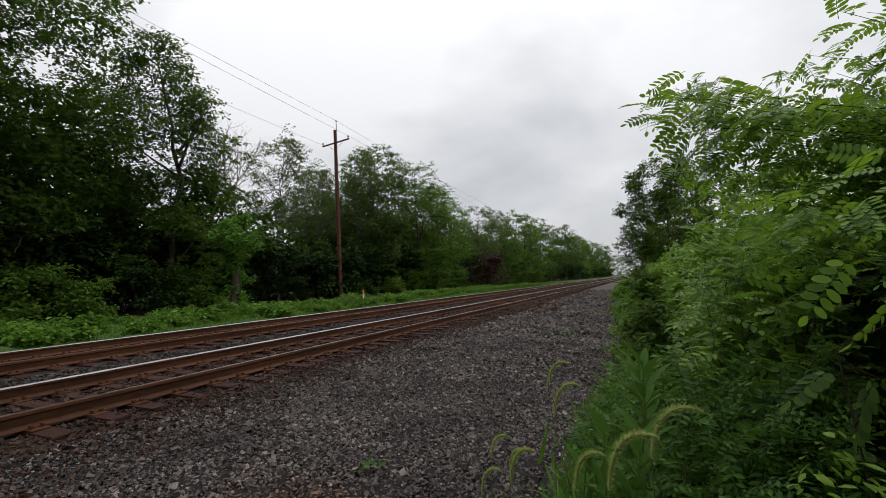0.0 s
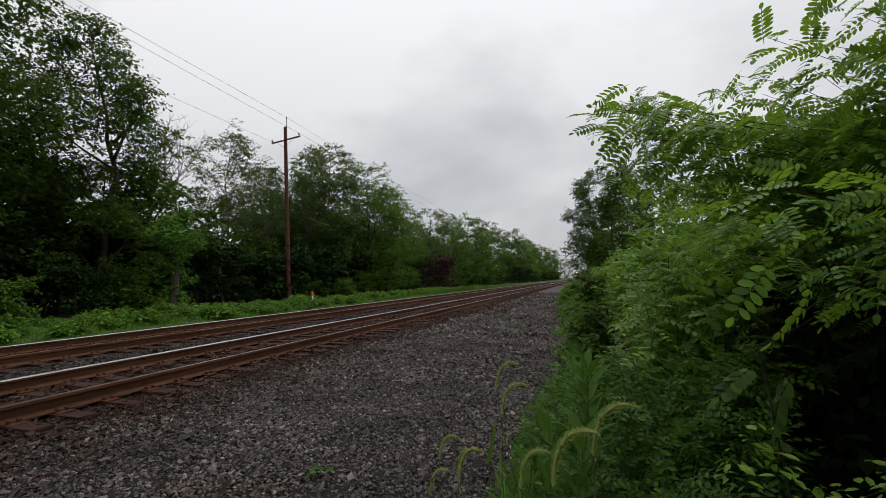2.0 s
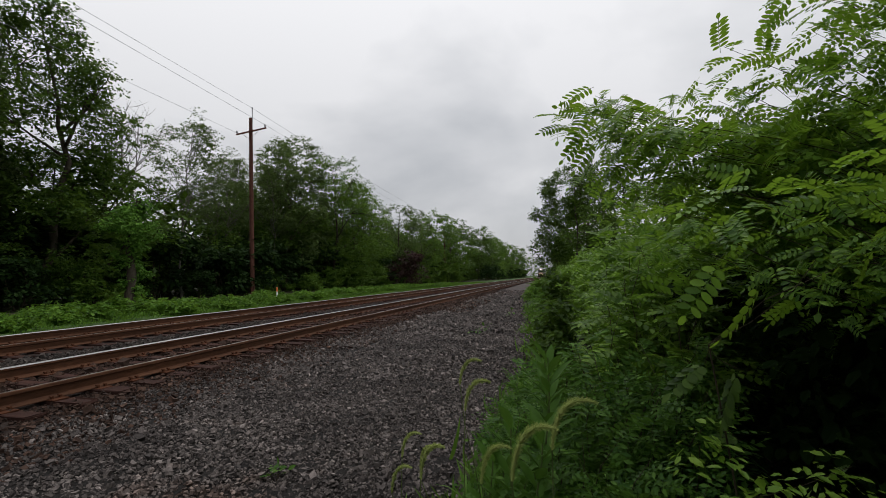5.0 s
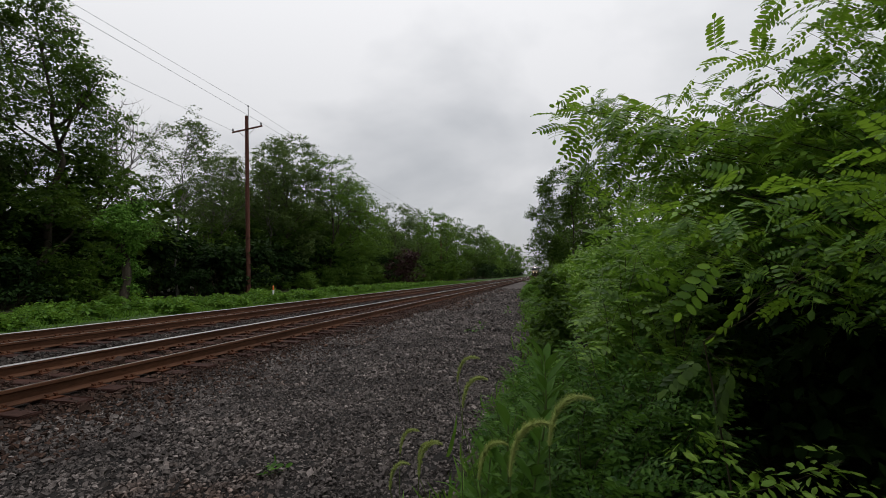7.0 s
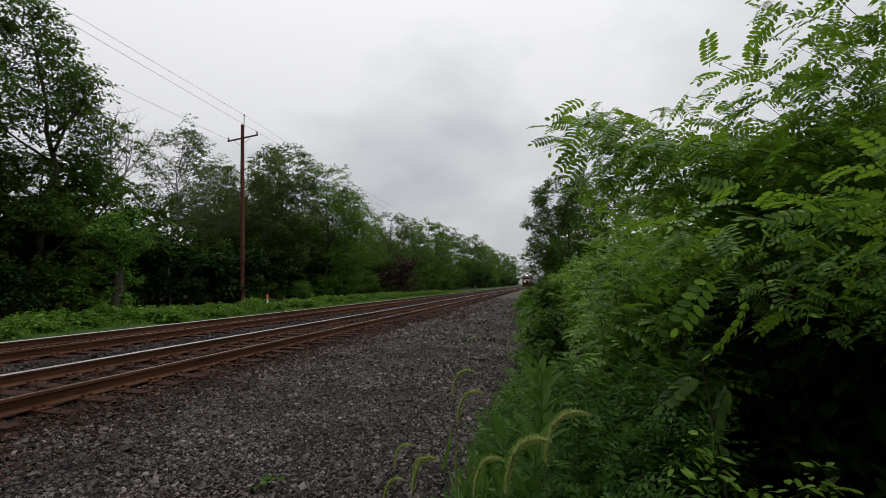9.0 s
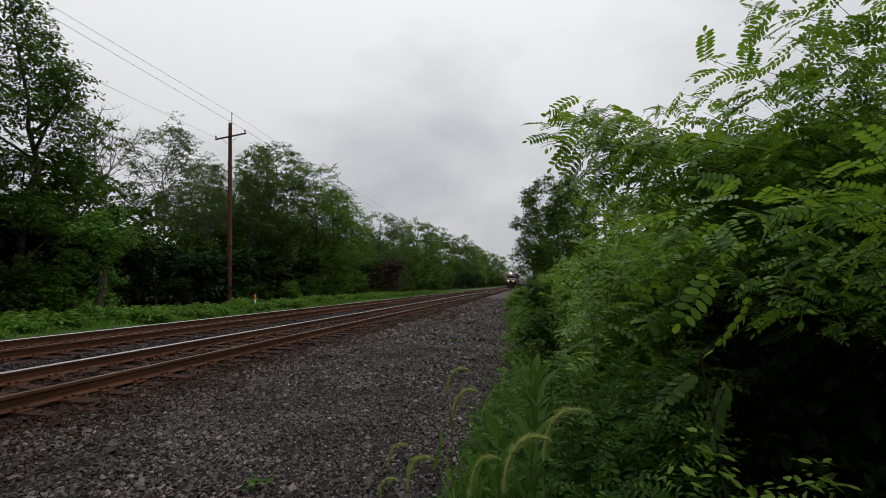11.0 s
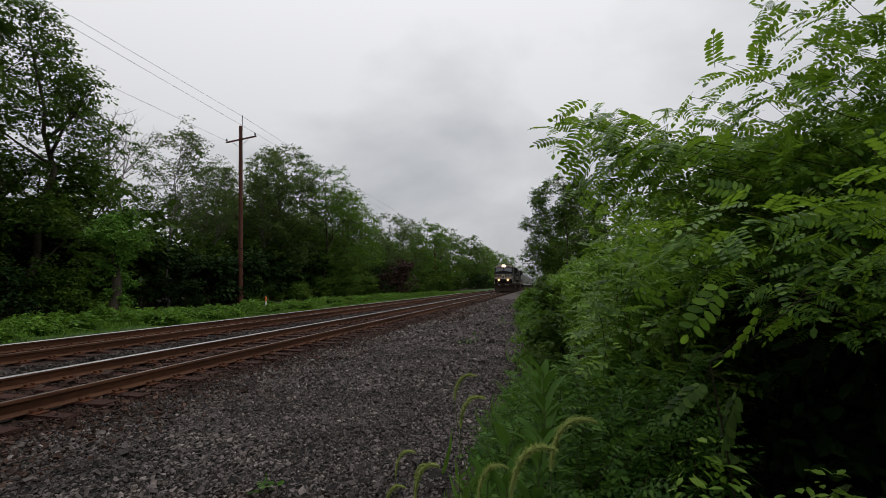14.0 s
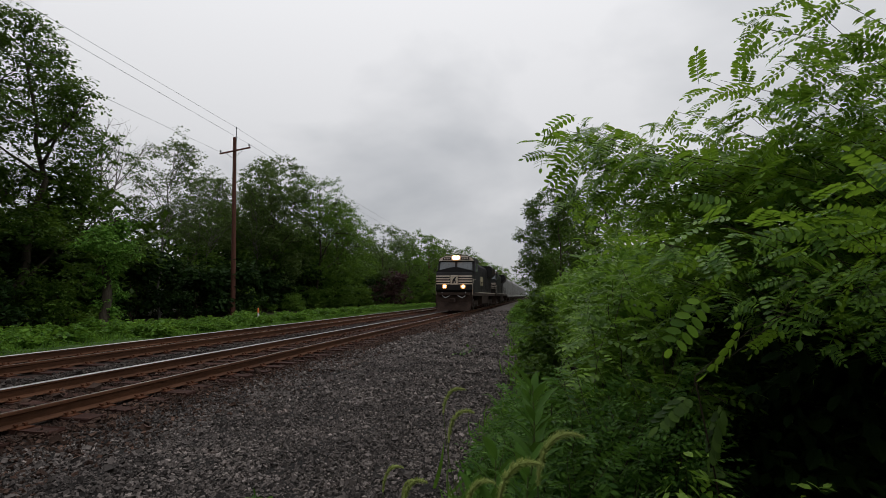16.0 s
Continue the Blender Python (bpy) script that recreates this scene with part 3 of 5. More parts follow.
def make_spray_shrub(name, seed, rx, ry, h, stems, per, leaf, material, template, first=0.25, stem_r=0.006, flat=0.28):
    """A shrub of arching stems, each hung with leaves in two flat ranks."""
    rng = np.random.default_rng(seed)
    shrub = empty(name)
    spots, dirs, sizes = [], [], []
    for k in range(stems):
        a, far = k * 2.399 + rng.normal() * 0.4, (0.25 + 0.75 * rng.random() ** 0.6)
        tip = np.array([math.cos(a) * rx * far, math.sin(a) * ry * far, h * rng.uniform(0.35, 1.0) * (1.1 - 0.25 * far)])
        run = bent((tip[0] * 0.15, tip[1] * 0.15, -0.05), tip, rng, 0.05, 9)
        run[:, 2] += np.sin(np.linspace(0, 1, 9) * math.pi) * 0.10 * h
        finish("stem", tube_mesh("stem", run, np.linspace(stem_r, stem_r * 0.2, 9), 5), M_TWIG, shrub)
        for q in range(per):
            u = first + (1 - first) * (q + rng.random()) / per
            at = np.array([np.interp(u * 8, np.arange(9), run[:, i]) for i in range(3)])
            i = min(7, int(u * 8))
            out = (run[i + 1] - run[i]) * np.array([1, 1, 0.4])
            out /= np.linalg.norm(out) + 1e-6
            side = np.cross(out, (0, 0, 1)) * (1 if q % 2 else -1)
            spots.append(at)
            dirs.append(out * rng.uniform(0.2, 0.9) + side * rng.uniform(0.4, 1.0) + np.array([0, 0, rng.uniform(-0.45, 0.15)]) + rng.normal(size=3) * 0.18)
            sizes.append(leaf * rng.uniform(0.7, 1.2))
    spots = np.array(spots)
    spots[:, 2] = np.maximum(spots[:, 2], 0.03)
    turns = frames_from(np.array(dirs), np.array([0, 0, 1.0]) + rng.normal(size=spots.shape) * flat)
    finish("foliage", scatter("foliage", template[0], template[1], spots, turns, sizes, True), material, shrub)
    return shrub


def plant(ob, x, y, turn=0.0, size=1.0, label="", category="tree", group="", z=None):
    m = pose(x, y, ground_z(x) if z is None else z, 0, 0, turn) @ Matrix.Diagonal((size, size, size, 1))
    ob.matrix_world = m
    return tagged(ob, label, category, group)


def plant_copy(ob, x, y, turn, size, label="", tall=1.0):
    o = copy_thing(ob, pose(x, y, ground_z(x), 0, 0, turn) @ Matrix.Diagonal((size, size, size * tall, 1)))
    return tagged(o, label) if label else o


def build_woods():
    rng = np.random.default_rng(31)
    # the tall trees that make the skyline, from the near end on
    t_big = plant(make_tree("tree", 101, 23.5, 4.0, 7.0, 110, 40000, 0.21, M_LEAF_A, 0.30, 1.5), -25, 13.4, 0, 1.1, "tall dark green broadleaf tree at the wood's edge", "tree", "trees of the wood")
    t_tip = plant(make_tree("tree", 102, 17.4, 2.0, 5.3, 110, 34000, 0.19, M_LEAF_A, 0.26, 1.25, cone=True), -24.8, 22.4, 40, 1.1, "tall dark broadleaf tree with a pointed top", "tree", "trees of the wood")
    t_airy = plant(make_tree("tree", 103, 18.6, 9.0, 3.8, 46, 13000, 0.185, M_LEAF_C, 0.115, 1.1, limbs=16, bark=M_PALEBARK), -22.4, 32.3, 0, 0.80, "slender open-crowned tree with thin grey-green leaves", "tree", "trees of the wood")
    t_round = plant(make_tree("tree", 104, 18.2, 1.2, 5.8, 80, 24000, 0.24, M_LEAF_B, 0.18, 1.5), -23, 60, 0, 1, "round full-crowned green tree beside the track", "tree", "trees of the wood")
    t_mid = plant(make_tree("tree", 105, 17.8, 3.0, 4.8, 54, 15000, 0.22, M_LEAF_C, 0.15, 1.3), -25, 50, 0, 1, "grey-green broadleaf tree in the wood", "tree", "trees of the wood")
    t_low = plant(make_tree("tree", 106, 10.5, 1.2, 4.2, 34, 3000, 0.50, M_LEAF_A, 0.18, 1.4), -25, 27, 0, 1, "dark shaded tree of the inner wood", "tree", "trees of the wood")
    t_far = plant(make_tree("tree", 107, 17.5, 1.2, 5.6, 60, 6000, 0.46, M_LEAF_B, 0.15, 1.5), -21, 114, 0, 1, "distant full-crowned green tree", "tree", "trees of the wood")
    t_dim = plant(make_tree("tree", 108, 18.5, 1.2, 5.6, 60, 6000, 0.46, M_LEAF_A, 0.15, 1.5), -20, 172, 0, 1, "distant dark green tree", "tree", "trees of the wood")
    for src, x, y, s, tall in [(t_airy, -26, 41.5, 0.96, 1.0), (t_airy, -29, 45, 1.04, 1), (t_mid, -27, 56, 1.12, 1.0), (t_airy, -24.5, 48, 0.95, 1), (t_mid, -30, 62, 1.15, 1), (t_round, -24, 68, 0.94, 0.98), (t_round, -26, 75, 0.95, 1.0),
                               (t_mid, -22, 86, 0.9, 0.95), (t_round, -21, 97, 0.80, 1.0), (t_mid, -24, 104, 0.95, 1), (t_far, -21, 124, 0.9, 1.0), (t_dim, -21, 137, 0.98, 1.0), (t_far, -23, 150, 1.0, 1),
                               (t_dim, -19, 186, 1.12, 1.0), (t_far, -20, 205, 1.05, 1), (t_far, -20, 222, 1.15, 1), (t_far, -20, 240, 1.1, 1), (t_dim, -20, 265, 0.95, 1), (t_far, -19, 290, 1.2, 1),
                               (t_dim, -19, 320, 1.0, 1), (t_far, -18, 355, 1.3, 1), (t_dim, -18, 395, 1.05, 1), (t_big, -27, 3, 1.0, 1), (t_big, -22, -3, 0.9, 1), (t_tip, -28, 13, 1.1, 1), (t_mid, -30, 22, 0.9, 1)]:
        plant_copy(src, x, y, rng.uniform(0, 360), s, tall=tall)
    # the shaded inner rows
    y = -2.0
    while y < 170:
        for x in (-26, -32, -39):
            plant_copy(t_low, x + rng.normal() * 1.2, y + rng.normal() * 1.5, rng.uniform(0, 360), rng.uniform(0.8, 1.0) * (0.75 if 27 < y < 47 else 1.0 if x > -30 else 1.35))
        y += 6.0 if y < 80 else 11.0
    y = 175.0
    while y < 420:
        plant_copy(t_low, -25 + rng.normal() * 1.5, y, rng.uniform(0, 360), rng.uniform(1.0, 1.3))
        y += 13
    # trees that close the line of sight past the end of the straight
    for x, y, s in [(-8, 640, 1.3), (6, 650, 1.2), (18, 640, 1.35), (32, 655, 1.3), (-22, 650, 1.4), (48, 640, 1.3), (-36, 640, 1.3)]:
        plant_copy(t_far, x, y, rng.uniform(0, 360), s * 1.1)
    # thin bare trees
    d1 = plant(bare_tree("bare_tree", 111, 15.5, 2.6, M_PALEBARK), -28, 31.0, 0, 1, "leafless grey tree with fine forked twigs", "tree", "bare trees")
    for x, y, s in [(-30, 33.5, 1.0), (-33, 38, 1.05)]:
        plant_copy(d1, x, y, rng.uniform(0, 360), s)
    # shrubs under the wood's edge; the leaf colour of b1 holds painted shade
    b1 = plant(make_bush("shrub", 121, 2.2, 2.4, 4.2, 1500, 0.37, M_SHADE), -20.6, 8.0, 0, 1, "leafy shrub with shade-darkened leaves under the trees", "shrub", "shrubs of the wood's edge")
    b2 = plant(make_bush("shrub", 122, 1.8, 2.0, 3.0, 3000, 0.22, M_LEAF_B), -21.5, 14, 0, 1, "mid-green leafy shrub under the trees", "shrub", "shrubs of the wood's edge")
    y = 2.0
    while y < 160:
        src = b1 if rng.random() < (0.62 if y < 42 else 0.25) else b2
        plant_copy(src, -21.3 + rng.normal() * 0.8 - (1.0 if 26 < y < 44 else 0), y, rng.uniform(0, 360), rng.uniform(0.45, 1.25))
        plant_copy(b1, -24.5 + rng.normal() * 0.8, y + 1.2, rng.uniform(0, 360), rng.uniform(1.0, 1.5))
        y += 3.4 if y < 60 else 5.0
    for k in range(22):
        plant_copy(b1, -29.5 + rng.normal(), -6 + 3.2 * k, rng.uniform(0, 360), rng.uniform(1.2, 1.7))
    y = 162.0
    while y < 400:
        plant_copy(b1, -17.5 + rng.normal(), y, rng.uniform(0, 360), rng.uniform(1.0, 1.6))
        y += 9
    plant(make_bush("shrub", 123, 1.9, 1.9, 3.4, 2600, 0.22, M_LEAF_D), -17.0, 74.5, 0, 1.7, "dark purple-leaved shrub beside the grass", "shrub", "shrubs of the wood's edge")
    # a dead trunk overgrown with vines
    snag = empty("vine_covered_snag")
    run = bent((0, 0, -0.2), (0.1, 0.2, 6.3), np.random.default_rng(5), 0.02, 8)
    finish("trunk", tube_mesh("trunk", run, np.linspace(0.28, 0.16, 8), 9), M_BARK, snag)
    r2 = np.random.default_rng(6)
    cs = [(r2.normal() * 0.25, r2.normal() * 0.3, z) for z in np.linspace(0.2, 6.0, 26)] + [(0.4 + r2.normal() * 0.5, -0.2 + r2.normal() * 0.8, 4.9 + r2.normal() * 0.7) for _ in range(10)] + [(0.4, -1.2, 5.2), (0.3, -1.9, 4.6), (0.2, 1.0, 4.8), (0.3, 1.3, 4.2)]
    rs = [0.40] * 26 + [0.62] * 10 + [0.5] * 4
    p, turn, size = crown_leaves(r2, cs, rs, 6500, 0.16, 0.6, 8)
    finish("vine_foliage", scatter("vine_foliage", DIAMOND_V, DIAMOND_F, p, turn, size), M_VINE, snag, "dense green climbing vines")
    plant(snag, -17.2, 22.6, 0, 1, "tall dead trunk smothered in green vines", "tree")


build_woods()


def build_verge():
    """The grassy strip between the far track and the wood."""
    rng = np.random.default_rng(41)
    n = 85000
    y = 3 + 110 * rng.random(n) ** 1.8
    x = rng.uniform(-20.0, -6.9, n) + rng.normal(size=n) * 0.15
    clump = np.sin(x * 1.3 + np.sin(y * 0.7) * 2) * np.sin(y * 0.9 + x * 0.3)
    hgt = 0.75 * (0.16 + 0.20 * np.clip(clump, 0, 1) - 0.06 * np.clip((-x - 12) / 4, 0, 1)) * rng.uniform(0.6, 1.4, n) * np.clip((-x - 6.6) / 1.2, 0.3, 1)
    p = np.stack([x, y, ground_z(x) - 0.02], 1)
    along = np.array([0, 0, 1.0]) + rng.normal(size=(n, 3)) * 0.55
    blade_v = np.array([(0, 0.10, 0), (0, -0.10, 0), (0.55, 0.09, 0.03), (0.55, -0.09, 0.03), (1, 0, 0.16)])
    blade_f = np.array([(0, 1, 3), (0, 3, 2), (2, 3, 4)])
    me = scatter("verge_grass", blade_v, blade_f, p, frames_from(along, rng.normal(size=(n, 3))), hgt)
    tagged(finish("verge_grass", me, M_GRASS), "tall rough green grass along the far track", "grass", kind="stuff")
    # low leafy plants
    bush = make_bush("verge_weed", 42, 0.8, 1.1, 0.62, 800, 0.20, M_VERGE, 5, clumps=20, full=0.40)
    plant(bush, -13.0, 18.5, 0, 1, "low bright green leafy weed in the grass", "weed", "weeds of the verge")
    for _ in range(150):
        yy = 4 + 75 * rng.random() ** 1.5
        plant_copy(bush, -8.4 - 6.5 * rng.random(), yy, rng.uniform(0, 360), rng.uniform(0.40, 0.9))


build_verge()

# ---- right-hand thicket ----


TRI_F = np.array([(0, 1, 2), (0, 2, 3)])


def pinnate_template(pairs=8, leaflet=0.17, width=0.40, droop=0.25, fine=True, small=False):
    """A compound leaf one long: rachis and opposite oval leaflets with one at the tip."""
    vs, fs = [], []

    def oval(at, along, side, length):
        b = len(vs)
        a, s = np.asarray(along, float), np.asarray(side, float)
        up = np.cross(a, s)
        if small:
            for u, w, h in DIAMOND_V * np.array([1, width / 0.62, 1]):
                vs.append(at + (a * u + s * w + up * h) * length)
            fs.extend((TRI_F + b).tolist())
            return
        if not fine:
            for u, w, h in LEAF_V * np.array([1, width / 0.52, 1]):
                vs.append(at + (a * u + s * w + up * h) * length)
            fs.extend((LEAF_F + b).tolist())
            return
        prof = [(0.0, 0.0), (0.18, 0.72), (0.45, 1.0), (0.75, 0.86), (0.94, 0.4)]
        vs.append(at)
        for u, w in prof[1:]:
            for sg in (1, -1):
                vs.append(at + a * length * u + s * sg * w * length * width / 2 + up * 0.05 * length * w)
        for u, w in prof[1:]:
            vs.append(at + a * length * u)
        vs.append(at + a * length - up * 0.03 * length)
        m, n = b + 9, b + 13
        fs.extend([(b, m, b + 1), (b, b + 2, m)])
        for k in range(3):
            fs.extend([(b + 1 + 2 * k, m + k, m + k + 1), (b + 1 + 2 * k, m + k + 1, b + 3 + 2 * k), (m + k, b + 2 + 2 * k, b + 4 + 2 * k), (m + k, b + 4 + 2 * k, m + k + 1)])
        fs.extend([(b + 7, m + 3, n), (m + 3, b + 8, n)])

    def spine(u):
        return np.array([u, 0, -droop * u * u])

    for k in range(pairs):
        u = 0.16 + 0.80 * k / pairs
        for sg in (1, -1):
            d = np.array([0.38, sg * 0.92, -0.10 - 0.06 * ((k * 7 + sg) % 3)])
            d /= np.linalg.norm(d)
            s = np.cross((0, 0, 1), d)
            s /= np.linalg.norm(s)
            oval(spine(u), d, s, leaflet * (0.8 + 0.4 * math.sin(math.pi * (0.15 + 0.75 * k / pairs))))
    d = np.array([1, 0, -2 * droop])
    d /= np.linalg.norm(d)
    oval(spine(0.97), d, np.array([0, 1.0, 0]), leaflet)
    b = len(vs)
    if not fine:
        for u in (0, 0.5, 0.98):
            vs.extend([spine(u) + np.array([0, 0.007, 0]), spine(u) - np.array([0, 0.007, 0])])
        for i in (0, 2):
            fs.extend([(b + i, b + i + 1, b + i + 3), (b + i, b + i + 3, b + i + 2)])
        return np.array(vs), np.array(fs)
    for u in np.linspace(0, 0.98, 4):
        c = spine(u)
        vs.extend([c + np.array([0, 0.006, 0]), c + np.array([0, -0.006, 0]), c + np.array([0, 0, -0.008])])
    for i in range(3):
        for k in range(3):
            a0, a1 = b + 3 * i + k, b + 3 * i + (k + 1) % 3
            fs.extend([(a0, a1, a1 + 3), (a0, a1 + 3, a0 + 3)])
    return np.array(vs), np.array(fs)


PINNATE = [pinnate_template(6, 0.20, 0.50, 0.22), pinnate_template(6, 0.21, 0.52, 0.4), pinnate_template(7, 0.185, 0.48, 0.10)]
SHRUB_LIGHT = pinnate_template(6, 0.20, 0.50, 0.22, False, True)
FINE_LIGHT = pinnate_template(4, 0.27, 0.42, 0.25, False, True)
SAPLING_LIGHT = pinnate_template(5, 0.25, 0.50, 0.3, False)
PINNATE_LIGHT = [pinnate_template(6, 0.20, 0.50, 0.22, False), pinnate_template(6, 0.21, 0.52, 0.4, False), pinnate_template(7, 0.185, 0.48, 0.10, False)]


def build_locust():
    """The locust that leans over the path: boughs out of the thicket, hung with compound leaves."""
    rng = np.random.default_rng(51)
    base = np.array([9.0, 2.5, -0.3])
    tree = empty("locust_tree", pose(*base))
    tagged(tree, "young locust tree with fresh green compound leaves overhanging the gravel", "tree")
    trunk = bent((0, 0, -0.1), (0.2, 0.3, 4.2), rng, 0.03, 8)
    finish("trunk", tube_mesh("trunk", trunk, np.linspace(0.07, 0.03, 8), 8), M_TWIG, tree)
    tips = []
    # the outer crown, its top and underside shaped to fit the camera's view
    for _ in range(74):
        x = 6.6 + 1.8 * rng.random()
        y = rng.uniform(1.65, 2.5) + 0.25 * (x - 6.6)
        # scaled from near the eye, so the outline fits the camera's view
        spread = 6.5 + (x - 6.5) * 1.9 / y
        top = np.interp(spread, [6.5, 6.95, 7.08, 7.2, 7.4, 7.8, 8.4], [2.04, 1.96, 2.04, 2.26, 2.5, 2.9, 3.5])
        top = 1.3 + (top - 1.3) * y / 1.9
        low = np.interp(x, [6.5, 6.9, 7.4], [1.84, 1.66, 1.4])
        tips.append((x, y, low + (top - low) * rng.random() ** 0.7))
    # a low bough close to the path
    for _ in range(22):
        x = rng.uniform(6.80, 7.7)
        y = 1.30 - 0.22 * (x - 6.8) + rng.normal() * 0.10
        tips.append((x, max(1.0, y), 1.36 + 0.17 * rng.random() + 0.12 * (x - 6.8)))
    # farther boughs behind
    for _ in range(20):
        x = rng.uniform(6.85, 8.6)
        tips.append((x, rng.uniform(2.6, 4.4), rng.uniform(1.42, 1.8 + 0.45 * (x - 6.8))))
    # the dense heart of the crown
    for _ in range(120):
        x = rng.uniform(7.1, 9.2)
        tips.append((x, rng.uniform(1.9, 3.4), rng.uniform(1.42, 1.9 + 0.33 * (x - 7.1))))
    spots, dirs, scales = [], [], []
    for j, tip in enumerate(tips):
        deep = j >= len(tips) - 120
        tip = np.array(tip) - base
        s = np.clip((tip[2] - 0.3) / 4.2 - 0.12, 0.08, 0.9)
        start = np.array([np.interp(s * 7, np.arange(8), trunk[:, i]) for i in range(3)])
        run = bent(start, tip, rng, 0.03, 9)
        run[:, 2] += np.sin(np.linspace(0, 1, 9) * math.pi) * 0.07
        finish("bough", tube_mesh("bough", run, np.linspace(0.0038, 0.0008, 9), 5), M_TWIG, tree)
        out = run[-1] - run[-3]
        out /= np.linalg.norm(out)
        length = np.linalg.norm(run[-1] - run[0])
        reach = min(0.8, 0.95 / length)
        for k in range(19):
            u = 1 - reach * (k / 18) ** 1.2
            at = np.array([np.interp(u * 8, np.arange(9), run[:, i]) for i in range(3)])
            spots.append(at + rng.normal(size=3) * 0.03)
            side = np.cross(out, (0, 0, 1)) * (1 if k % 2 else -1)
            dirs.append(out * rng.uniform(0.15, 0.7) + side * rng.uniform(0.4, 1.0) + np.array([0, 0, rng.uniform(-0.55, 0.12)]) + rng.normal(size=3) * 0.16)
            scales.append(rng.uniform(0.11, 0.175) * (0.74 if tip[1] + base[1] < 1.5 else 1.3 if deep else 1.0))
    spots, dirs, scales = np.array(spots), np.array(dirs), np.array(scales)
    ups = np.array([0, 0, 1.0]) + rng.normal(size=spots.shape) * 0.5
    turns = frames_from(dirs, ups)
    # the foremost leaves are parts, the rest one mass
    front = np.argsort(spots[:, 0] + 0.8 * spots[:, 1])[:290]
    meshes = [arrays_mesh("leaf", v, f, True) for v, f in PINNATE]
    for m in meshes:
        m.materials.append(M_LOCUST)
    for k in front:
        o = new("leaf", meshes[k % 3])
        o.parent = tree
        o.matrix_basis = Matrix.Translation(spots[k]) @ Matrix(turns[k].tolist()).to_4x4() @ Matrix.Diagonal((scales[k],) * 3 + (1,))
    rest = np.setdiff1d(np.arange(len(spots)), front)
    for j in range(3):
        sel = rest[rest % 3 == j]
        me = scatter("foliage", PINNATE_LIGHT[j][0], PINNATE_LIGHT[j][1], spots[sel], turns[sel], scales[sel], True)
        tagged(finish("foliage", me, M_LOCUST, tree), kind="stuff")
    # sprays that hang from the low bough
    for x, y, z, down, size in [(6.90, 1.1, 1.32, -0.8, 0.13), (6.97, 1.1, 1.28, -2.6, 0.14)]:
        o = new("leaf", meshes[1])
        o.parent = tree
        turn = frames_from(np.array([(-0.55, -0.2, down)]), np.array([(-0.3 + x * 5 % 1.3, -0.35, 0.8)]))[0]
        o.matrix_basis = Matrix.Translation(np.array((x, y, z)) - base) @ Matrix(turn.tolist()).to_4x4() @ Matrix.Diagonal((size,) * 3 + (1,))


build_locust()


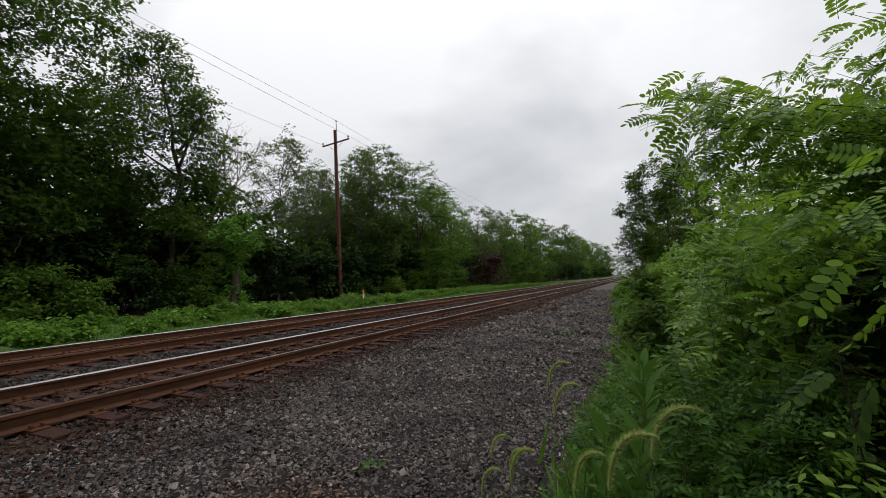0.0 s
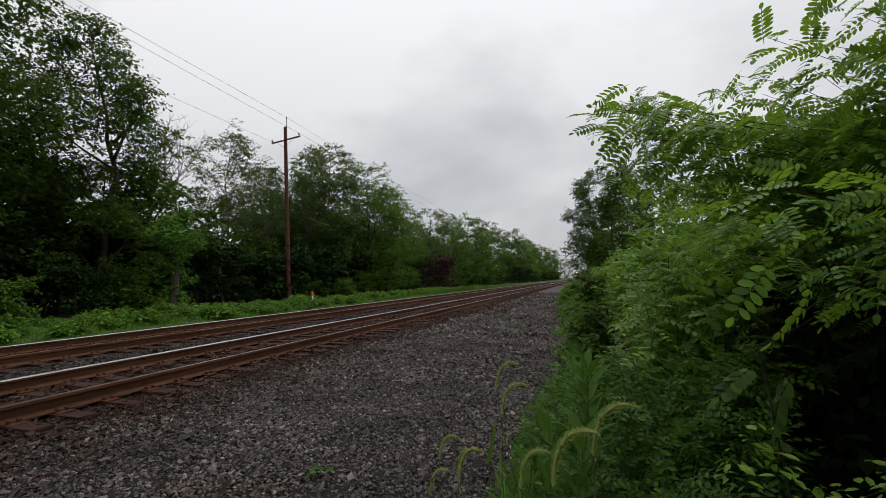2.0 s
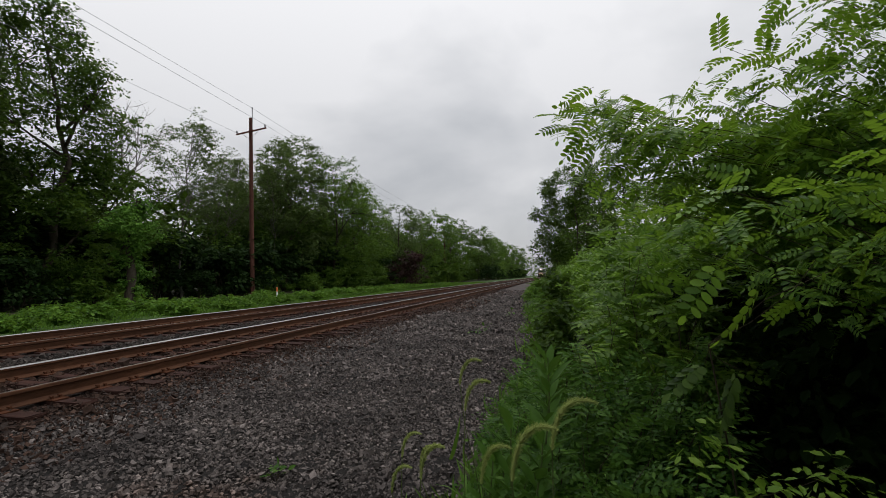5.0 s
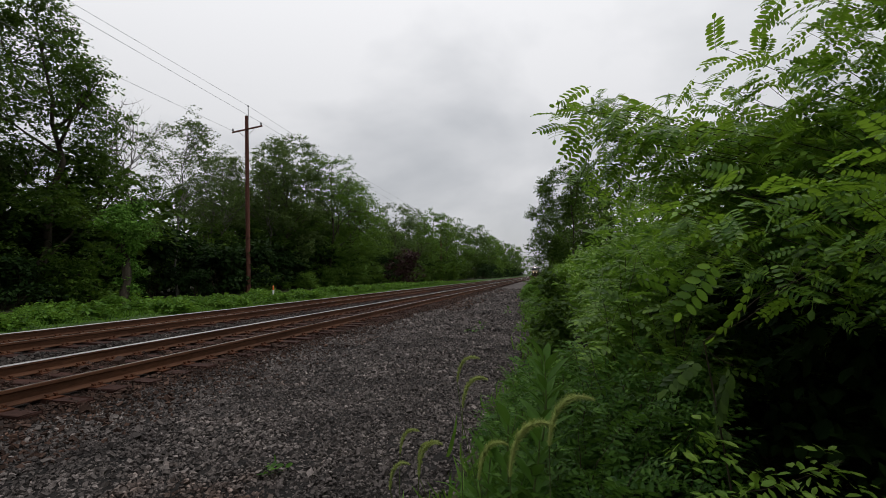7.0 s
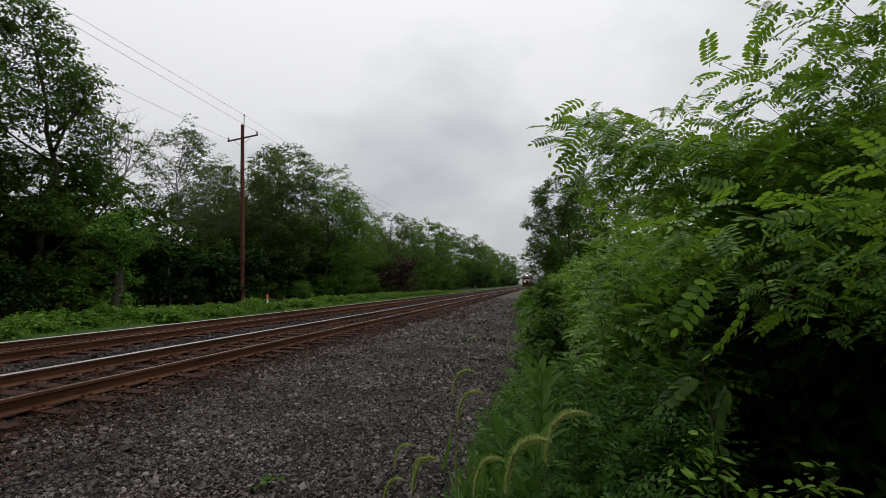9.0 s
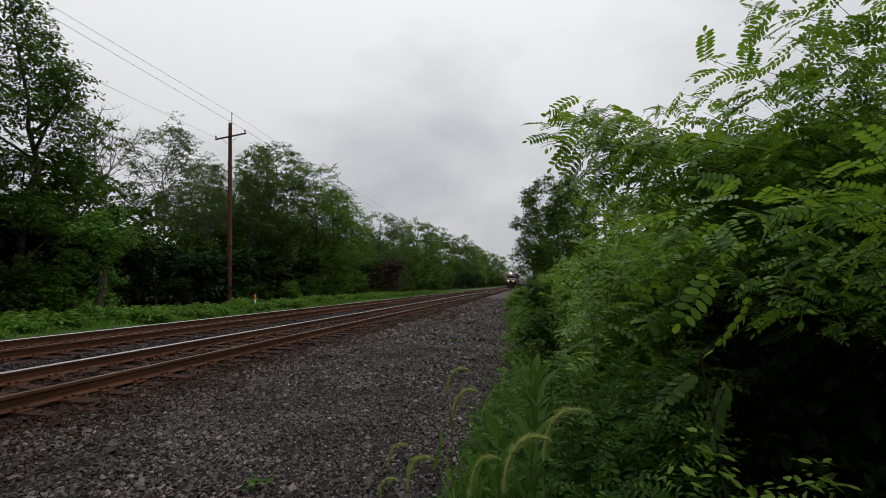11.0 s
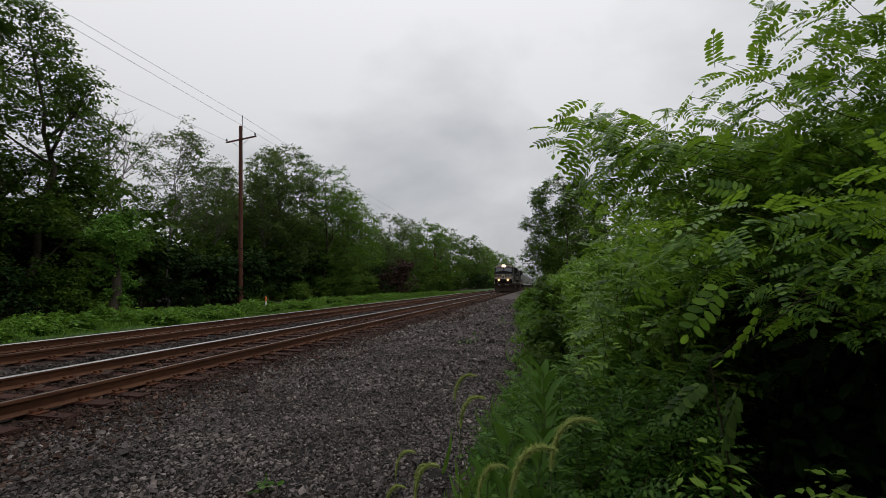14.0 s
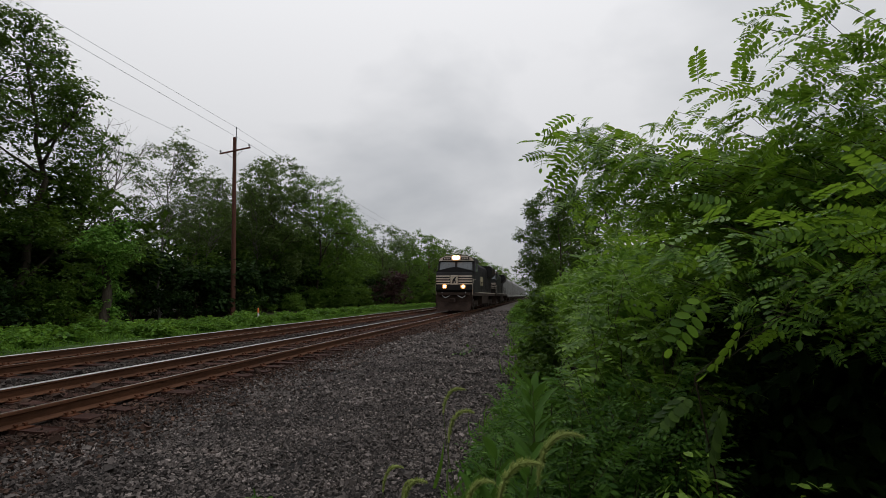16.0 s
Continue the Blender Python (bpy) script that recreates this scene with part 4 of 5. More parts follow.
def build_thicket():
    """Shrubs and saplings that close the right-hand side of the path; unseen ones block light."""
    rng = np.random.default_rng(61)
    leafy = make_spray_shrub("thicket_shrub", 62, 1.0, 1.1, 1.75, 22, 24, 0.24, M_SHRUB, SHRUB_LIGHT)
    plant(leafy, 8.5, 6.0, 0, 1, "dense leafy green shrub at the gravel's edge", "shrub", "shrubs beside the path")
    dark = make_bush("thicket_shrub", 63, 0.30, 0.44, 1.75, 1000, 0.12, M_LEAF_A, 6, (LEAF_V, LEAF_F), 20, 0.5)
    plant(dark, 6.66, 8.6, 0, 1.0, "upright dark green shrub at the gravel's edge", "shrub", "shrubs beside the path")
    low = make_bush("thicket_shrub", 64, 0.55, 0.7, 0.75, 2600, 0.055, M_VERGE, 6, (LEAF_V, LEAF_F), 24, 0.38)
    plant(low, 6.5, 9.4, 0, 1, "low soft green bush spilling onto gravel", "shrub", "shrubs beside the path")
    # the hollow's darkness is put into this shrub's leaf colour
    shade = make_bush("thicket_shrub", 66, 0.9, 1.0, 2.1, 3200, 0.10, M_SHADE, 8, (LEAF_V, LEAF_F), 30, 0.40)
    plant(shade, 8.5, 1.6, 0, 1, "shade-darkened shrub, some copies unseen to block light", "shrub", "shrubs beside the path")
    # copies beside and behind the camera are unseen, added to block light
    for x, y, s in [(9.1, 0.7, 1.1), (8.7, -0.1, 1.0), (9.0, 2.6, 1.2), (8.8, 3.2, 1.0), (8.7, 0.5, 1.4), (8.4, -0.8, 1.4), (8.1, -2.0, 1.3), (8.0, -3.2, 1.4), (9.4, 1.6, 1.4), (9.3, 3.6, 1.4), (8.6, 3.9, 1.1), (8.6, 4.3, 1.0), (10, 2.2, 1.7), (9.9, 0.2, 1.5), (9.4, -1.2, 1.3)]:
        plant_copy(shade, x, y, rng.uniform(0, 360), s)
    for x, y, s in [(7.7, 4.9, 0.95), (7.95, 5.7, 1.1), (7.2, 3.9, 0.5), (7.3, 5.2, 0.6), (7.0, 4.8, 0.42), (8.1, 6.6, 1.2), (8.0, 7.9, 1.1), (8.7, 5.0, 1.4)]:
        plant_copy(leafy, x, y, rng.uniform(0, 360), s)
    plain = make_bush("thicket_shrub", 67, 0.9, 1.0, 1.6, 2600, 0.095, M_SHRUB, 5, clumps=34, full=0.32)
    plant(plain, 8.0, 9.0, 0, 1.0, "rounded green shrub in the trackside thicket", "shrub", "shrubs beside the path")
    for x, y, s in [(7.9, 10.4, 1.15), (8.9, 6.4, 1.5), (9.0, 8.0, 1.6), (7.8, 12, 1.1), (8.6, 12.5, 1.5),
                    (7.8, 14.5, 1.1), (8.2, 16, 1.4), (7.8, 18, 1.2), (8.3, 20.5, 1.5), (7.8, 23, 1.2), (8.4, 26, 1.5), (9.5, 20, 1.9), (9.5, 15, 1.9), (10, 10.5, 2.0), (10.3, 6, 2.0)]:
        plant_copy(plain, x, y, rng.uniform(0, 360), s)
    sapling = make_spray_shrub("locust_sapling", 68, 0.44, 0.52, 2.3, 18, 18, 0.26, M_SHRUB, SAPLING_LIGHT)
    plant(sapling, 7.25, 4.3, 0, 1, "young locust sapling with bright yellow-green leaves", "sapling", "saplings beside the path")
    for x, y, s in [(7.6, 5.2, 1.05), (7.28, 3.5, 0.88), (7.9, 4.4, 1.1), (8.0, 6.4, 1.1)]:
        plant_copy(sapling, x, y, rng.uniform(0, 360), s)
    plant_copy(dark, 6.72, 6.9, 40, 0.75)
    for x, y, s in [(6.6, 11, 1.0), (6.5, 13.5, 1.1), (6.7, 7.3, 0.8), (6.3, 16, 1.1), (6.2, 19, 1.2), (5.9, 23, 1.4), (5.9, 28, 1.5), (5.7, 34, 1.6), (5.5, 42, 1.7), (6.6, 5.8, 0.75)]:
        plant_copy(low, x, y, rng.uniform(0, 360), s)
    far = make_bush("thicket_shrub", 65, 2.0, 2.6, 2.6, 4200, 0.16, M_SHRUB, 8, clumps=24, full=0.42)
    plant(far, 9.0, 32, 0, 1, "broad green shrub of the trackside hedge", "shrub", "shrubs beside the path")
    along = [(8.6, 38, 0.9), (8.8, 45, 1.0), (8.9, 52, 1.0), (9.1, 60, 1.1), (8.4, 70, 1.1), (8.0, 82, 1.1), (7.9, 95, 1.2), (7.7, 110, 1.2), (7.4, 130, 1.2), (6.4, 150, 1.2), (6.4, 175, 1.2), (6.4, 200, 1.2)]
    along += [(7, 230, 1.3), (7, 265, 1.3), (7, 300, 1.4), (7, 340, 1.4), (7, 380, 1.5), (11, 36, 1.4), (11.5, 46, 1.5), (12, 58, 1.6), (12, 26, 1.5)]
    for x, y, s in along:
        plant_copy(far, x, y, rng.uniform(0, 360), s)
    # the tall tree farther along the path
    t = make_tree("tree", 71, 16.8, 1.5, 6.3, 100, 48000, 0.23, M_LEAF_A, 0.15, 1.2)
    plant(t, 9.6, 68, 0, 1, "tall dark tree standing over the trackside hedge", "tree", "trees along the path")
    dim = make_tree("tree", 72, 17, 1.2, 5.6, 60, 6000, 0.46, M_LEAF_A, 0.24, 1.4)
    plant(dim, 12.5, 84, 0, 1, "dark hedge tree, some copies unseen to block light", "tree", "trees along the path")
    # the three with y below 3 are unseen, added to cut sky light
    for x, y, s in [(13, 100, 1.0), (12.5, 125, 1.0), (12, 160, 1.05), (14.0, 2.0, 0.55), (12.0, -3.5, 0.6), (10.8, -9.0, 0.6), (12.5, 210, 1.1), (13, 280, 1.1), (13, 360, 1.2), (15, 58, 0.8), (16, 40, 0.55)]:
        plant_copy(dim, x, y, rng.uniform(0, 360), s)


build_thicket()

# ---- weeds at the gravel's edge ----
BLADE_V = np.array([(0, 0.030, 0), (0, -0.030, 0), (0.3, 0.045, 0.02), (0.3, -0.045, 0.02), (0.65, 0.034, -0.05), (0.65, -0.034, -0.05), (1, 0, -0.30)])
BLADE_F = np.array([(0, 1, 3), (0, 3, 2), (2, 3, 5), (2, 5, 4), (4, 5, 6)])
LANCE_V = np.array([(0, 0, 0), (0.15, 0.07, 0.02), (0.4, 0.15, 0.03), (0.7, 0.12, 0), (1, 0, -0.12), (0.7, -0.12, 0), (0.4, -0.15, 0.03), (0.15, -0.07, 0.02), (0.15, 0, -0.01), (0.4, 0, -0.015), (0.7, 0, -0.04)])
LANCE_F = np.array([(0, 8, 1), (0, 7, 8), (1, 8, 9), (1, 9, 2), (2, 9, 10), (2, 10, 3), (3, 10, 4), (8, 7, 6), (8, 6, 9), (9, 6, 5), (9, 5, 10), (10, 5, 4)])


def single(name, tv, tf, at, along, up, size, material, parent):
    turn = frames_from(np.array([along], float), np.array([up], float))[0]
    o = finish(name, arrays_mesh(name, tv * size, tf, True), material, parent)
    o.matrix_basis = Matrix.Translation(at) @ Matrix(turn.tolist()).to_4x4()
    return o


def build_foxtail(x, y, z, size, seed, bend=0.8):
    """A foxtail grass stalk: thin stem, long blades and a nodding bristly spike whose crest is at z."""
    rng = np.random.default_rng(seed)
    ground = float(ground_z(x))
    grass = empty("foxtail_grass", pose(x, y, ground))
    tagged(grass, "foxtail grass stalk with a nodding bristly seed head", "grass", "foxtails by the gravel")
    top = z - ground
    foot = np.array([rng.uniform(0.05, 0.25), rng.uniform(0.0, 0.15), 0])
    neck = np.array([-0.03 * size, 0, top - 0.16 * size])
    stem = bent(foot, neck, rng, 0.03, 8)
    finish("stem", tube_mesh("stem", stem, np.linspace(0.0030, 0.0016, 8), 5), M_STEM, grass)
    s = np.linspace(0, 1, 14)
    arc = np.stack([-0.03 * size + 0.13 * size * s ** 1.7 * bend / 0.7, np.zeros(14), top - 0.16 * size * (1 - s * 1.22) ** 2], 1)
    v0, f0 = tube(arc, np.sin(np.clip(s * 0.9 + 0.1, 0, 1) * math.pi) ** 0.5 * 0.0060 * size + 0.001, 6)
    n = 1100
    u = rng.random(n)
    at = np.stack([np.interp(u, s, arc[:, i]) for i in range(3)], 1)
    fwd = np.stack([np.interp(u, s, np.gradient(arc, axis=0)[:, i]) for i in range(3)], 1)
    fwd /= np.linalg.norm(fwd, axis=1, keepdims=True)
    out = np.cross(fwd, rng.normal(size=(n, 3)))
    out /= np.linalg.norm(out, axis=1, keepdims=True)
    turn = frames_from(out + fwd * 0.7, rng.normal(size=(n, 3)))
    bv = np.array([(0, 0.06, 0), (0, -0.06, 0), (1, 0, 0)])
    ln = 0.021 * size * rng.uniform(0.7, 1.2, n) * np.sin(np.clip(u * 0.85 + 0.12, 0, 1) * math.pi) ** 0.4
    v1 = (np.einsum("nij,nvj->nvi", turn, bv[None] * ln[:, None, None]) + at[:, None]).reshape(-1, 3)
    tri = np.concatenate([f0[:, [0, 1, 2]], f0[:, [0, 2, 3]], np.arange(3 * n).reshape(-1, 3) + len(v0)])
    finish("spike", arrays_mesh("spike", np.concatenate([v0, v1]), tri), M_BRISTLE, grass, "pale green bristly seed head")
    for k in range(4):
        a = rng.uniform(0, 6.28)
        j = rng.integers(1, 6)
        single("blade", BLADE_V, BLADE_F, stem[j], (math.cos(a), math.sin(a), 0.9), (0, 0, 1), rng.uniform(0.12, 0.20), M_GRASS, grass)
    return grass


# crests of the seed heads, and their size
for k, (fx, fy, fz, fs, fb) in enumerate([(6.25, 1.9, 0.95, 0.85, 0.75), (6.30, 1.76, 0.90, 0.95, 0.7), (6.62, 1.36, 0.95, 1.15, 0.75), (6.52, 1.27, 0.90, 1.2, 0.7), (6.40, 1.50, 0.76, 1.0, 0.65),
                                          (6.17, 1.62, 0.70, 1.0, 0.6), (6.07, 1.70, 0.71, 0.75, 0.7), (6.06, 1.62, 0.62, 0.8, 0.65), (6.13, 1.72, 0.66, 0.55, 0.7), (6.06, 1.55, 0.52, 0.8, 0.7), (6.30, 1.35, 0.62, 0.9, 0.7), (6.24, 1.4, 0.58, 0.7, 0.6)]):
    build_foxtail(fx - 0.045, fy, fz, fs * 0.76, 300 + k, fb)


def build_broadleaf(x, y, h, seed, leaf=0.19):
    """An upright weed with long leaves round its stalk."""
    rng = np.random.default_rng(seed)
    weed = empty("broadleaf_weed", pose(x, y, float(ground_z(x))))
    tagged(weed, "upright leafy weed with long green lance-shaped leaves", "weed", "tall weeds by the gravel")
    stem = bent((0, 0, 0), (rng.normal() * 0.05, rng.normal() * 0.05, h), rng, 0.02, 10)
    finish("stalk", tube_mesh("stalk", stem, np.linspace(0.008, 0.003, 10), 6), M_STEM, weed)
    n = int(h / 0.035)
    for k in range(n):
        u = 0.2 + 0.8 * k / n
        at = np.array([np.interp(u * 9, np.arange(10), stem[:, i]) for i in range(3)])
        a = k * 2.4
        single("leaf", LANCE_V * np.array([1, 0.95, 1]), LANCE_F, at, (math.cos(a), math.sin(a), 0.35 + 1.1 * u * u), (0, 0, 1), leaf * (1.15 - 0.35 * u) * rng.uniform(0.85, 1.15), M_WEED, weed)
    return weed


for k, (bx, by, bh) in enumerate([(6.46, 2.20, 1.22), (6.36, 1.85, 1.02), (6.52, 1.75, 1.05), (6.56, 2.5, 1.15), (6.28, 2.0, 0.85), (6.45, 1.5, 0.80)]):
    build_broadleaf(bx, by, bh, 330 + k)


def build_weeds():
    rng = np.random.default_rng(81)
    clump = make_spray_shrub("leafy_weed", 82, 0.34, 0.38, 0.95, 16, 22, 0.125, M_WEED, FINE_LIGHT, 0.15, 0.004)
    plant(clump, 6.75, 1.55, 0, 1.0, "bushy green weed among the foxtails", "weed", "tall weeds by the gravel")
    for x, y, s in [(6.62, 2.0, 1.1), (6.82, 2.0, 1.0), (6.55, 1.6, 0.95), (6.45, 2.4, 1.0), (6.75, 2.6, 1.2), (7.0, 2.6, 1.2), (6.5, 3.0, 1.0), (6.85, 3.1, 1.3), (6.35, 2.7, 0.75), (6.35, 3.5, 0.8), (6.6, 3.7, 1.1), (7.1, 2.9, 1.4), (6.3, 1.6, 0.7), (6.4, 1.3, 0.72),
                    (6.6, 1.2, 0.7), (6.15, 1.75, 0.45), (6.2, 2.3, 0.5), (6.15, 3.0, 0.45), (6.1, 4.0, 0.5), (6.3, 4.4, 0.7), (6.2, 5.2, 0.6)]:
        plant_copy(clump, x, y, rng.uniform(0, 360), s)
    # leaves coloured dark in place of the locust's shade
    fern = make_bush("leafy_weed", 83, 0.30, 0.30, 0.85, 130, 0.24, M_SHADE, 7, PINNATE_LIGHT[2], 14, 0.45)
    plant(fern, 7.0, 1.35, 0, 1.0, "feathery compound-leaved weed with shade-darkened colour", "weed", "tall weeds by the gravel")
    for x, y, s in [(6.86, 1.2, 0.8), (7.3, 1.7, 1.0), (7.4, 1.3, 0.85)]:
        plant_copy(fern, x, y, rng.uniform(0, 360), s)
    lime = make_bush("lime_weed", 84, 0.15, 0.15, 1.16, 460, 0.030, M_LIME, 4, (LEAF_V, LEAF_F), 12, 0.7)
    plant(lime, 6.92, 1.28, 0, 1.1, "yellow-green leafy sprig under the locust", "weed", "tall weeds by the gravel")
    for x, y, s in [(7.05, 1.25, 0.93), (7.25, 1.35, 0.93)]:
        plant_copy(lime, x, y, rng.uniform(0, 360), s)
    sprig = make_bush("gravel_weed", 85, 0.10, 0.10, 0.07, 26, 0.06, M_WEED, 3, (LEAF_V, LEAF_F), 6, 0.6)
    plant(sprig, 4.36, 3.43, 0, 1.0, "small green weed growing in the gravel", "weed")
    plant_copy(sprig, 4.6, 13.0, 60, 1.8)
    plant_copy(sprig, 4.85, 18.5, 10, 2.2)
    # grass along the edge
    n = 800
    y = 2.6 + 22 * rng.random(n) ** 1.6
    x = gravel_edge(y) + rng.normal(size=n) * 0.14 + 0.32
    p = np.stack([x, y, ground_z(x)], 1)
    me = scatter("edge_grass", BLADE_V, BLADE_F, p, frames_from(np.array([0, 0, 1.0]) + rng.normal(size=(n, 3)) * 0.5, rng.normal(size=(n, 3))), rng.uniform(0.12, 0.42, n))
    tagged(finish("edge_grass", me, M_GRASS), "green grass blades along the gravel's edge", "grass", kind="stuff")


build_weeds()


def build_grape_vine():
    """A vine with broad scalloped leaves that hangs in the shade of the locust."""
    rng = np.random.default_rng(91)
    vine = empty("wild_vine", pose(7.05, 1.35, -0.3))
    tagged(vine, "wild vine with broad scalloped dark leaves hanging in shade", "vine")
    run = bent((0.25, 0.3, 0), (-0.12, -0.05, 1.42), rng, 0.06, 9)
    finish("stem", tube_mesh("stem", run, np.linspace(0.006, 0.002, 9), 5), M_TWIG, vine)
    tv, tf = pinnate_template(6, 0.30, 0.60, 0.18)
    for x, y, z, size, along in [(-0.12, -0.02, 1.37, 0.115, (-0.6, -0.2, -0.35)), (-0.05, -0.04, 1.36, 0.145, (-0.3, 0.2, -0.75)), (-0.02, 0.05, 1.16, 0.06, (-0.8, 0.2, 0.1)), (0.25, 0.1, 1.10, 0.06, (-0.3, 0.5, -0.3)), (0.40, 0.1, 1.66, 0.075, (-0.5, 0.4, -0.3)), (0.22, 0.1, 1.68, 0.08, (-0.7, 0.2, -0.3))]:
        single("leaf", tv, tf, (x, y, z), along, (-0.35, -0.2, 0.9), size * 1.05, M_LEAF_A, vine)
        rod_run = bent((x, y, z), min(run, key=lambda p: (Vector(p) - Vector((x, y, z))).length), rng, 0.05, 4)
        finish("leaf_stalk", tube_mesh("leaf_stalk", rod_run, [0.001] * 4, 4), M_TWIG, vine)


build_grape_vine()

# ---- pole line and marker ----


def build_pole(x, y, h, lean, label):
    pole = empty("utility_pole", pose(x, y, ground_z(x), 0, lean, 0))
    tagged(pole, label, "utility pole", "poles along the railway")
    finish("shaft", tube_mesh("shaft", [(0, 0, -0.3), (0, 0, h * 0.5), (0, 0, h)], [0.21, 0.18, 0.15], 12), M_POLE, pole)
    bm = bmesh.new()
    cylinder(bm, (0, 0, h - 0.02), (0, 0, h + 0.02), 0.15, 0.13)
    part("cap", bm, M_POLE, pole)
    arm = part("crossarm", boxed(-1.55, 1.55, -0.22, -0.12, h - 1.35, h - 1.22, bevel=0.01), M_POLE, pole)
    tip = Matrix.Translation((0.15, 0, h - 1.28)) @ pose(0, 0, 0, 0, -5.5, 0) @ Matrix.Translation((0, 0, 1.28 - h))
    arm.matrix_basis = tip
    for sx in (-1, 1):
        bm = bmesh.new()
        cylinder(bm, (sx * 0.85, -0.17, h - 1.36), (sx * 0.12, -0.17, h - 1.95), 0.018)
        part("brace", bm, M_WIRE, pole)
        bm = bmesh.new()
        cylinder(bm, (sx * 1.45, -0.17, h - 1.25), (sx * 1.45, -0.17, h - 1.08), 0.03)
        cylinder(bm, (sx * 1.45, -0.17, h - 1.12), (sx * 1.45, -0.17, h - 0.95), 0.085, 0.06)
        ins = part("insulator", bm, M_WIRE, pole, "grey ribbed insulator")
        ins.matrix_basis = tip
    bm = bmesh.new()
    cylinder(bm, (0.16, 0, h - 0.4), (0.16, 0, h + 0.95), 0.035)
    cylinder(bm, (0.16, 0, h + 0.85), (0.16, 0, h + 1.0), 0.06, 0.04)
    part("top_pin", bm, M_WIRE, pole, "grey metal pin carrying the top wire")
    return pole


build_pole(-19.64, 37.44, 16.25, -2.3, "tall leaning brown wooden utility pole with crossarm")
build_pole(-20.5, 119.0, 14.3, -1.0, "distant brown wooden utility pole among the trees")


def build_wire(a, b, sag, r=0.012):
    a, b = np.array(a, float), np.array(b, float)
    s = np.linspace(0, 1, 25)[:, None]
    pts = a + (b - a) * s - np.array([0, 0, 1.0]) * sag * 4 * s * (1 - s)
    w = finish("overhead_wire", tube_mesh("overhead_wire", pts, np.full(25, r), 5), M_WIRE)
    return tagged(w, "thin grey overhead wire strung between poles", "wire", "overhead wires")


build_wire((-20.3, -45, 18.6), (-20.15, 37.4, 16.5), 0.2)
build_wire((-18.7, -45, 17.6), (-18.6, 37.4, 14.75), 0.1)
build_wire((-21.5, -45, 16.0), (-21.6, 37.4, 14.25), 0.25)
build_wire((-20.15, 37.4, 16.5), (-20.4, 119, 14.6), 0.5)
build_wire((-18.6, 37.4, 14.75), (-19.1, 119, 12.9), 0.6)

M_WHITEPAINT = grainy("white_paint", (0.62, 0.62, 0.60), (0.80, 0.80, 0.78), 0.5, fine=40, coarse=4, bump=0.1)
M_ORANGE = grainy("orange_paint", (0.55, 0.11, 0.02), (0.75, 0.18, 0.03), 0.5, fine=40, coarse=5, bump=0.1)


def build_marker():
    post = empty("marker_post", pose(-9.56, 25.5, -0.47, 0, -4, 0))
    tagged(post, "slim white marker post with an orange top in grass", "marker post")
    bm = bmesh.new()
    cylinder(bm, (0, 0, -0.1), (0, 0, 0.72), 0.05, 0.05, 12)
    part("shaft", bm, M_WHITEPAINT, post)
    bm = bmesh.new()
    cylinder(bm, (0, 0, 0.72), (0, 0, 0.93), 0.056, 0.056, 12)
    cylinder(bm, (0, 0, 0.93), (0, 0, 1.0), 0.056, 0.02, 12)
    part("top", bm, M_ORANGE, post, "orange plastic top")


build_marker()

# ---- train ----
M_BLACK = grainy("black_paint", (0.008, 0.008, 0.008), (0.016, 0.015, 0.015), 0.6, fine=12, coarse=1.0, bump=0.05)
M_GRIME = grainy("grimy_underframe", (0.020, 0.012, 0.009), (0.056, 0.036, 0.027), 0.85, fine=14, coarse=1.5, bump=0.4)
M_STRIPE = grainy("cream_paint", (0.38, 0.31, 0.24), (0.60, 0.52, 0.43), 0.5, fine=14, coarse=1.0, bump=0.05)
M_GLASS = grainy("dark_window_glass", (0.10, 0.11, 0.12), (0.14, 0.15, 0.16), 0.12, fine=10, coarse=1.0, bump=0.0)
M_CAR = grainy("pale_grey_car_paint", (0.30, 0.30, 0.29), (0.42, 0.42, 0.40), 0.6, fine=10, coarse=0.6, bump=0.1, spots=((0.18, 0.13, 0.10), 0.8, 0.62))
M_WHEEL = grainy("wheel_steel", (0.05, 0.04, 0.035), (0.10, 0.08, 0.07), 0.6, 0.6, fine=20, coarse=3, bump=0.2)
M_LAMP = glowing("lit_headlamp", (1.0, 0.80, 0.52), 6.0)
M_DITCH = glowing("lit_ditch_lamp", (1.0, 0.68, 0.34), 4.0)
# amber glow for rings added to imitate the halo round lit lamps
M_HALO = glowing("amber_halo_glow", (1.0, 0.46, 0.12), 1.3)
M_HOSE = grainy("pale_hose", (0.48, 0.48, 0.47), (0.62, 0.62, 0.60), 0.6, fine=30, coarse=3, bump=0.1)
M_YELLOW = grainy("faded_gold_paint", (0.30, 0.26, 0.16), (0.42, 0.36, 0.22), 0.6, fine=14, coarse=2, bump=0.1)


def rod(name, points, r, material, parent, label=""):
    return finish(name, tube_mesh(name, points, [r] * len(points), 6), material, parent, label)


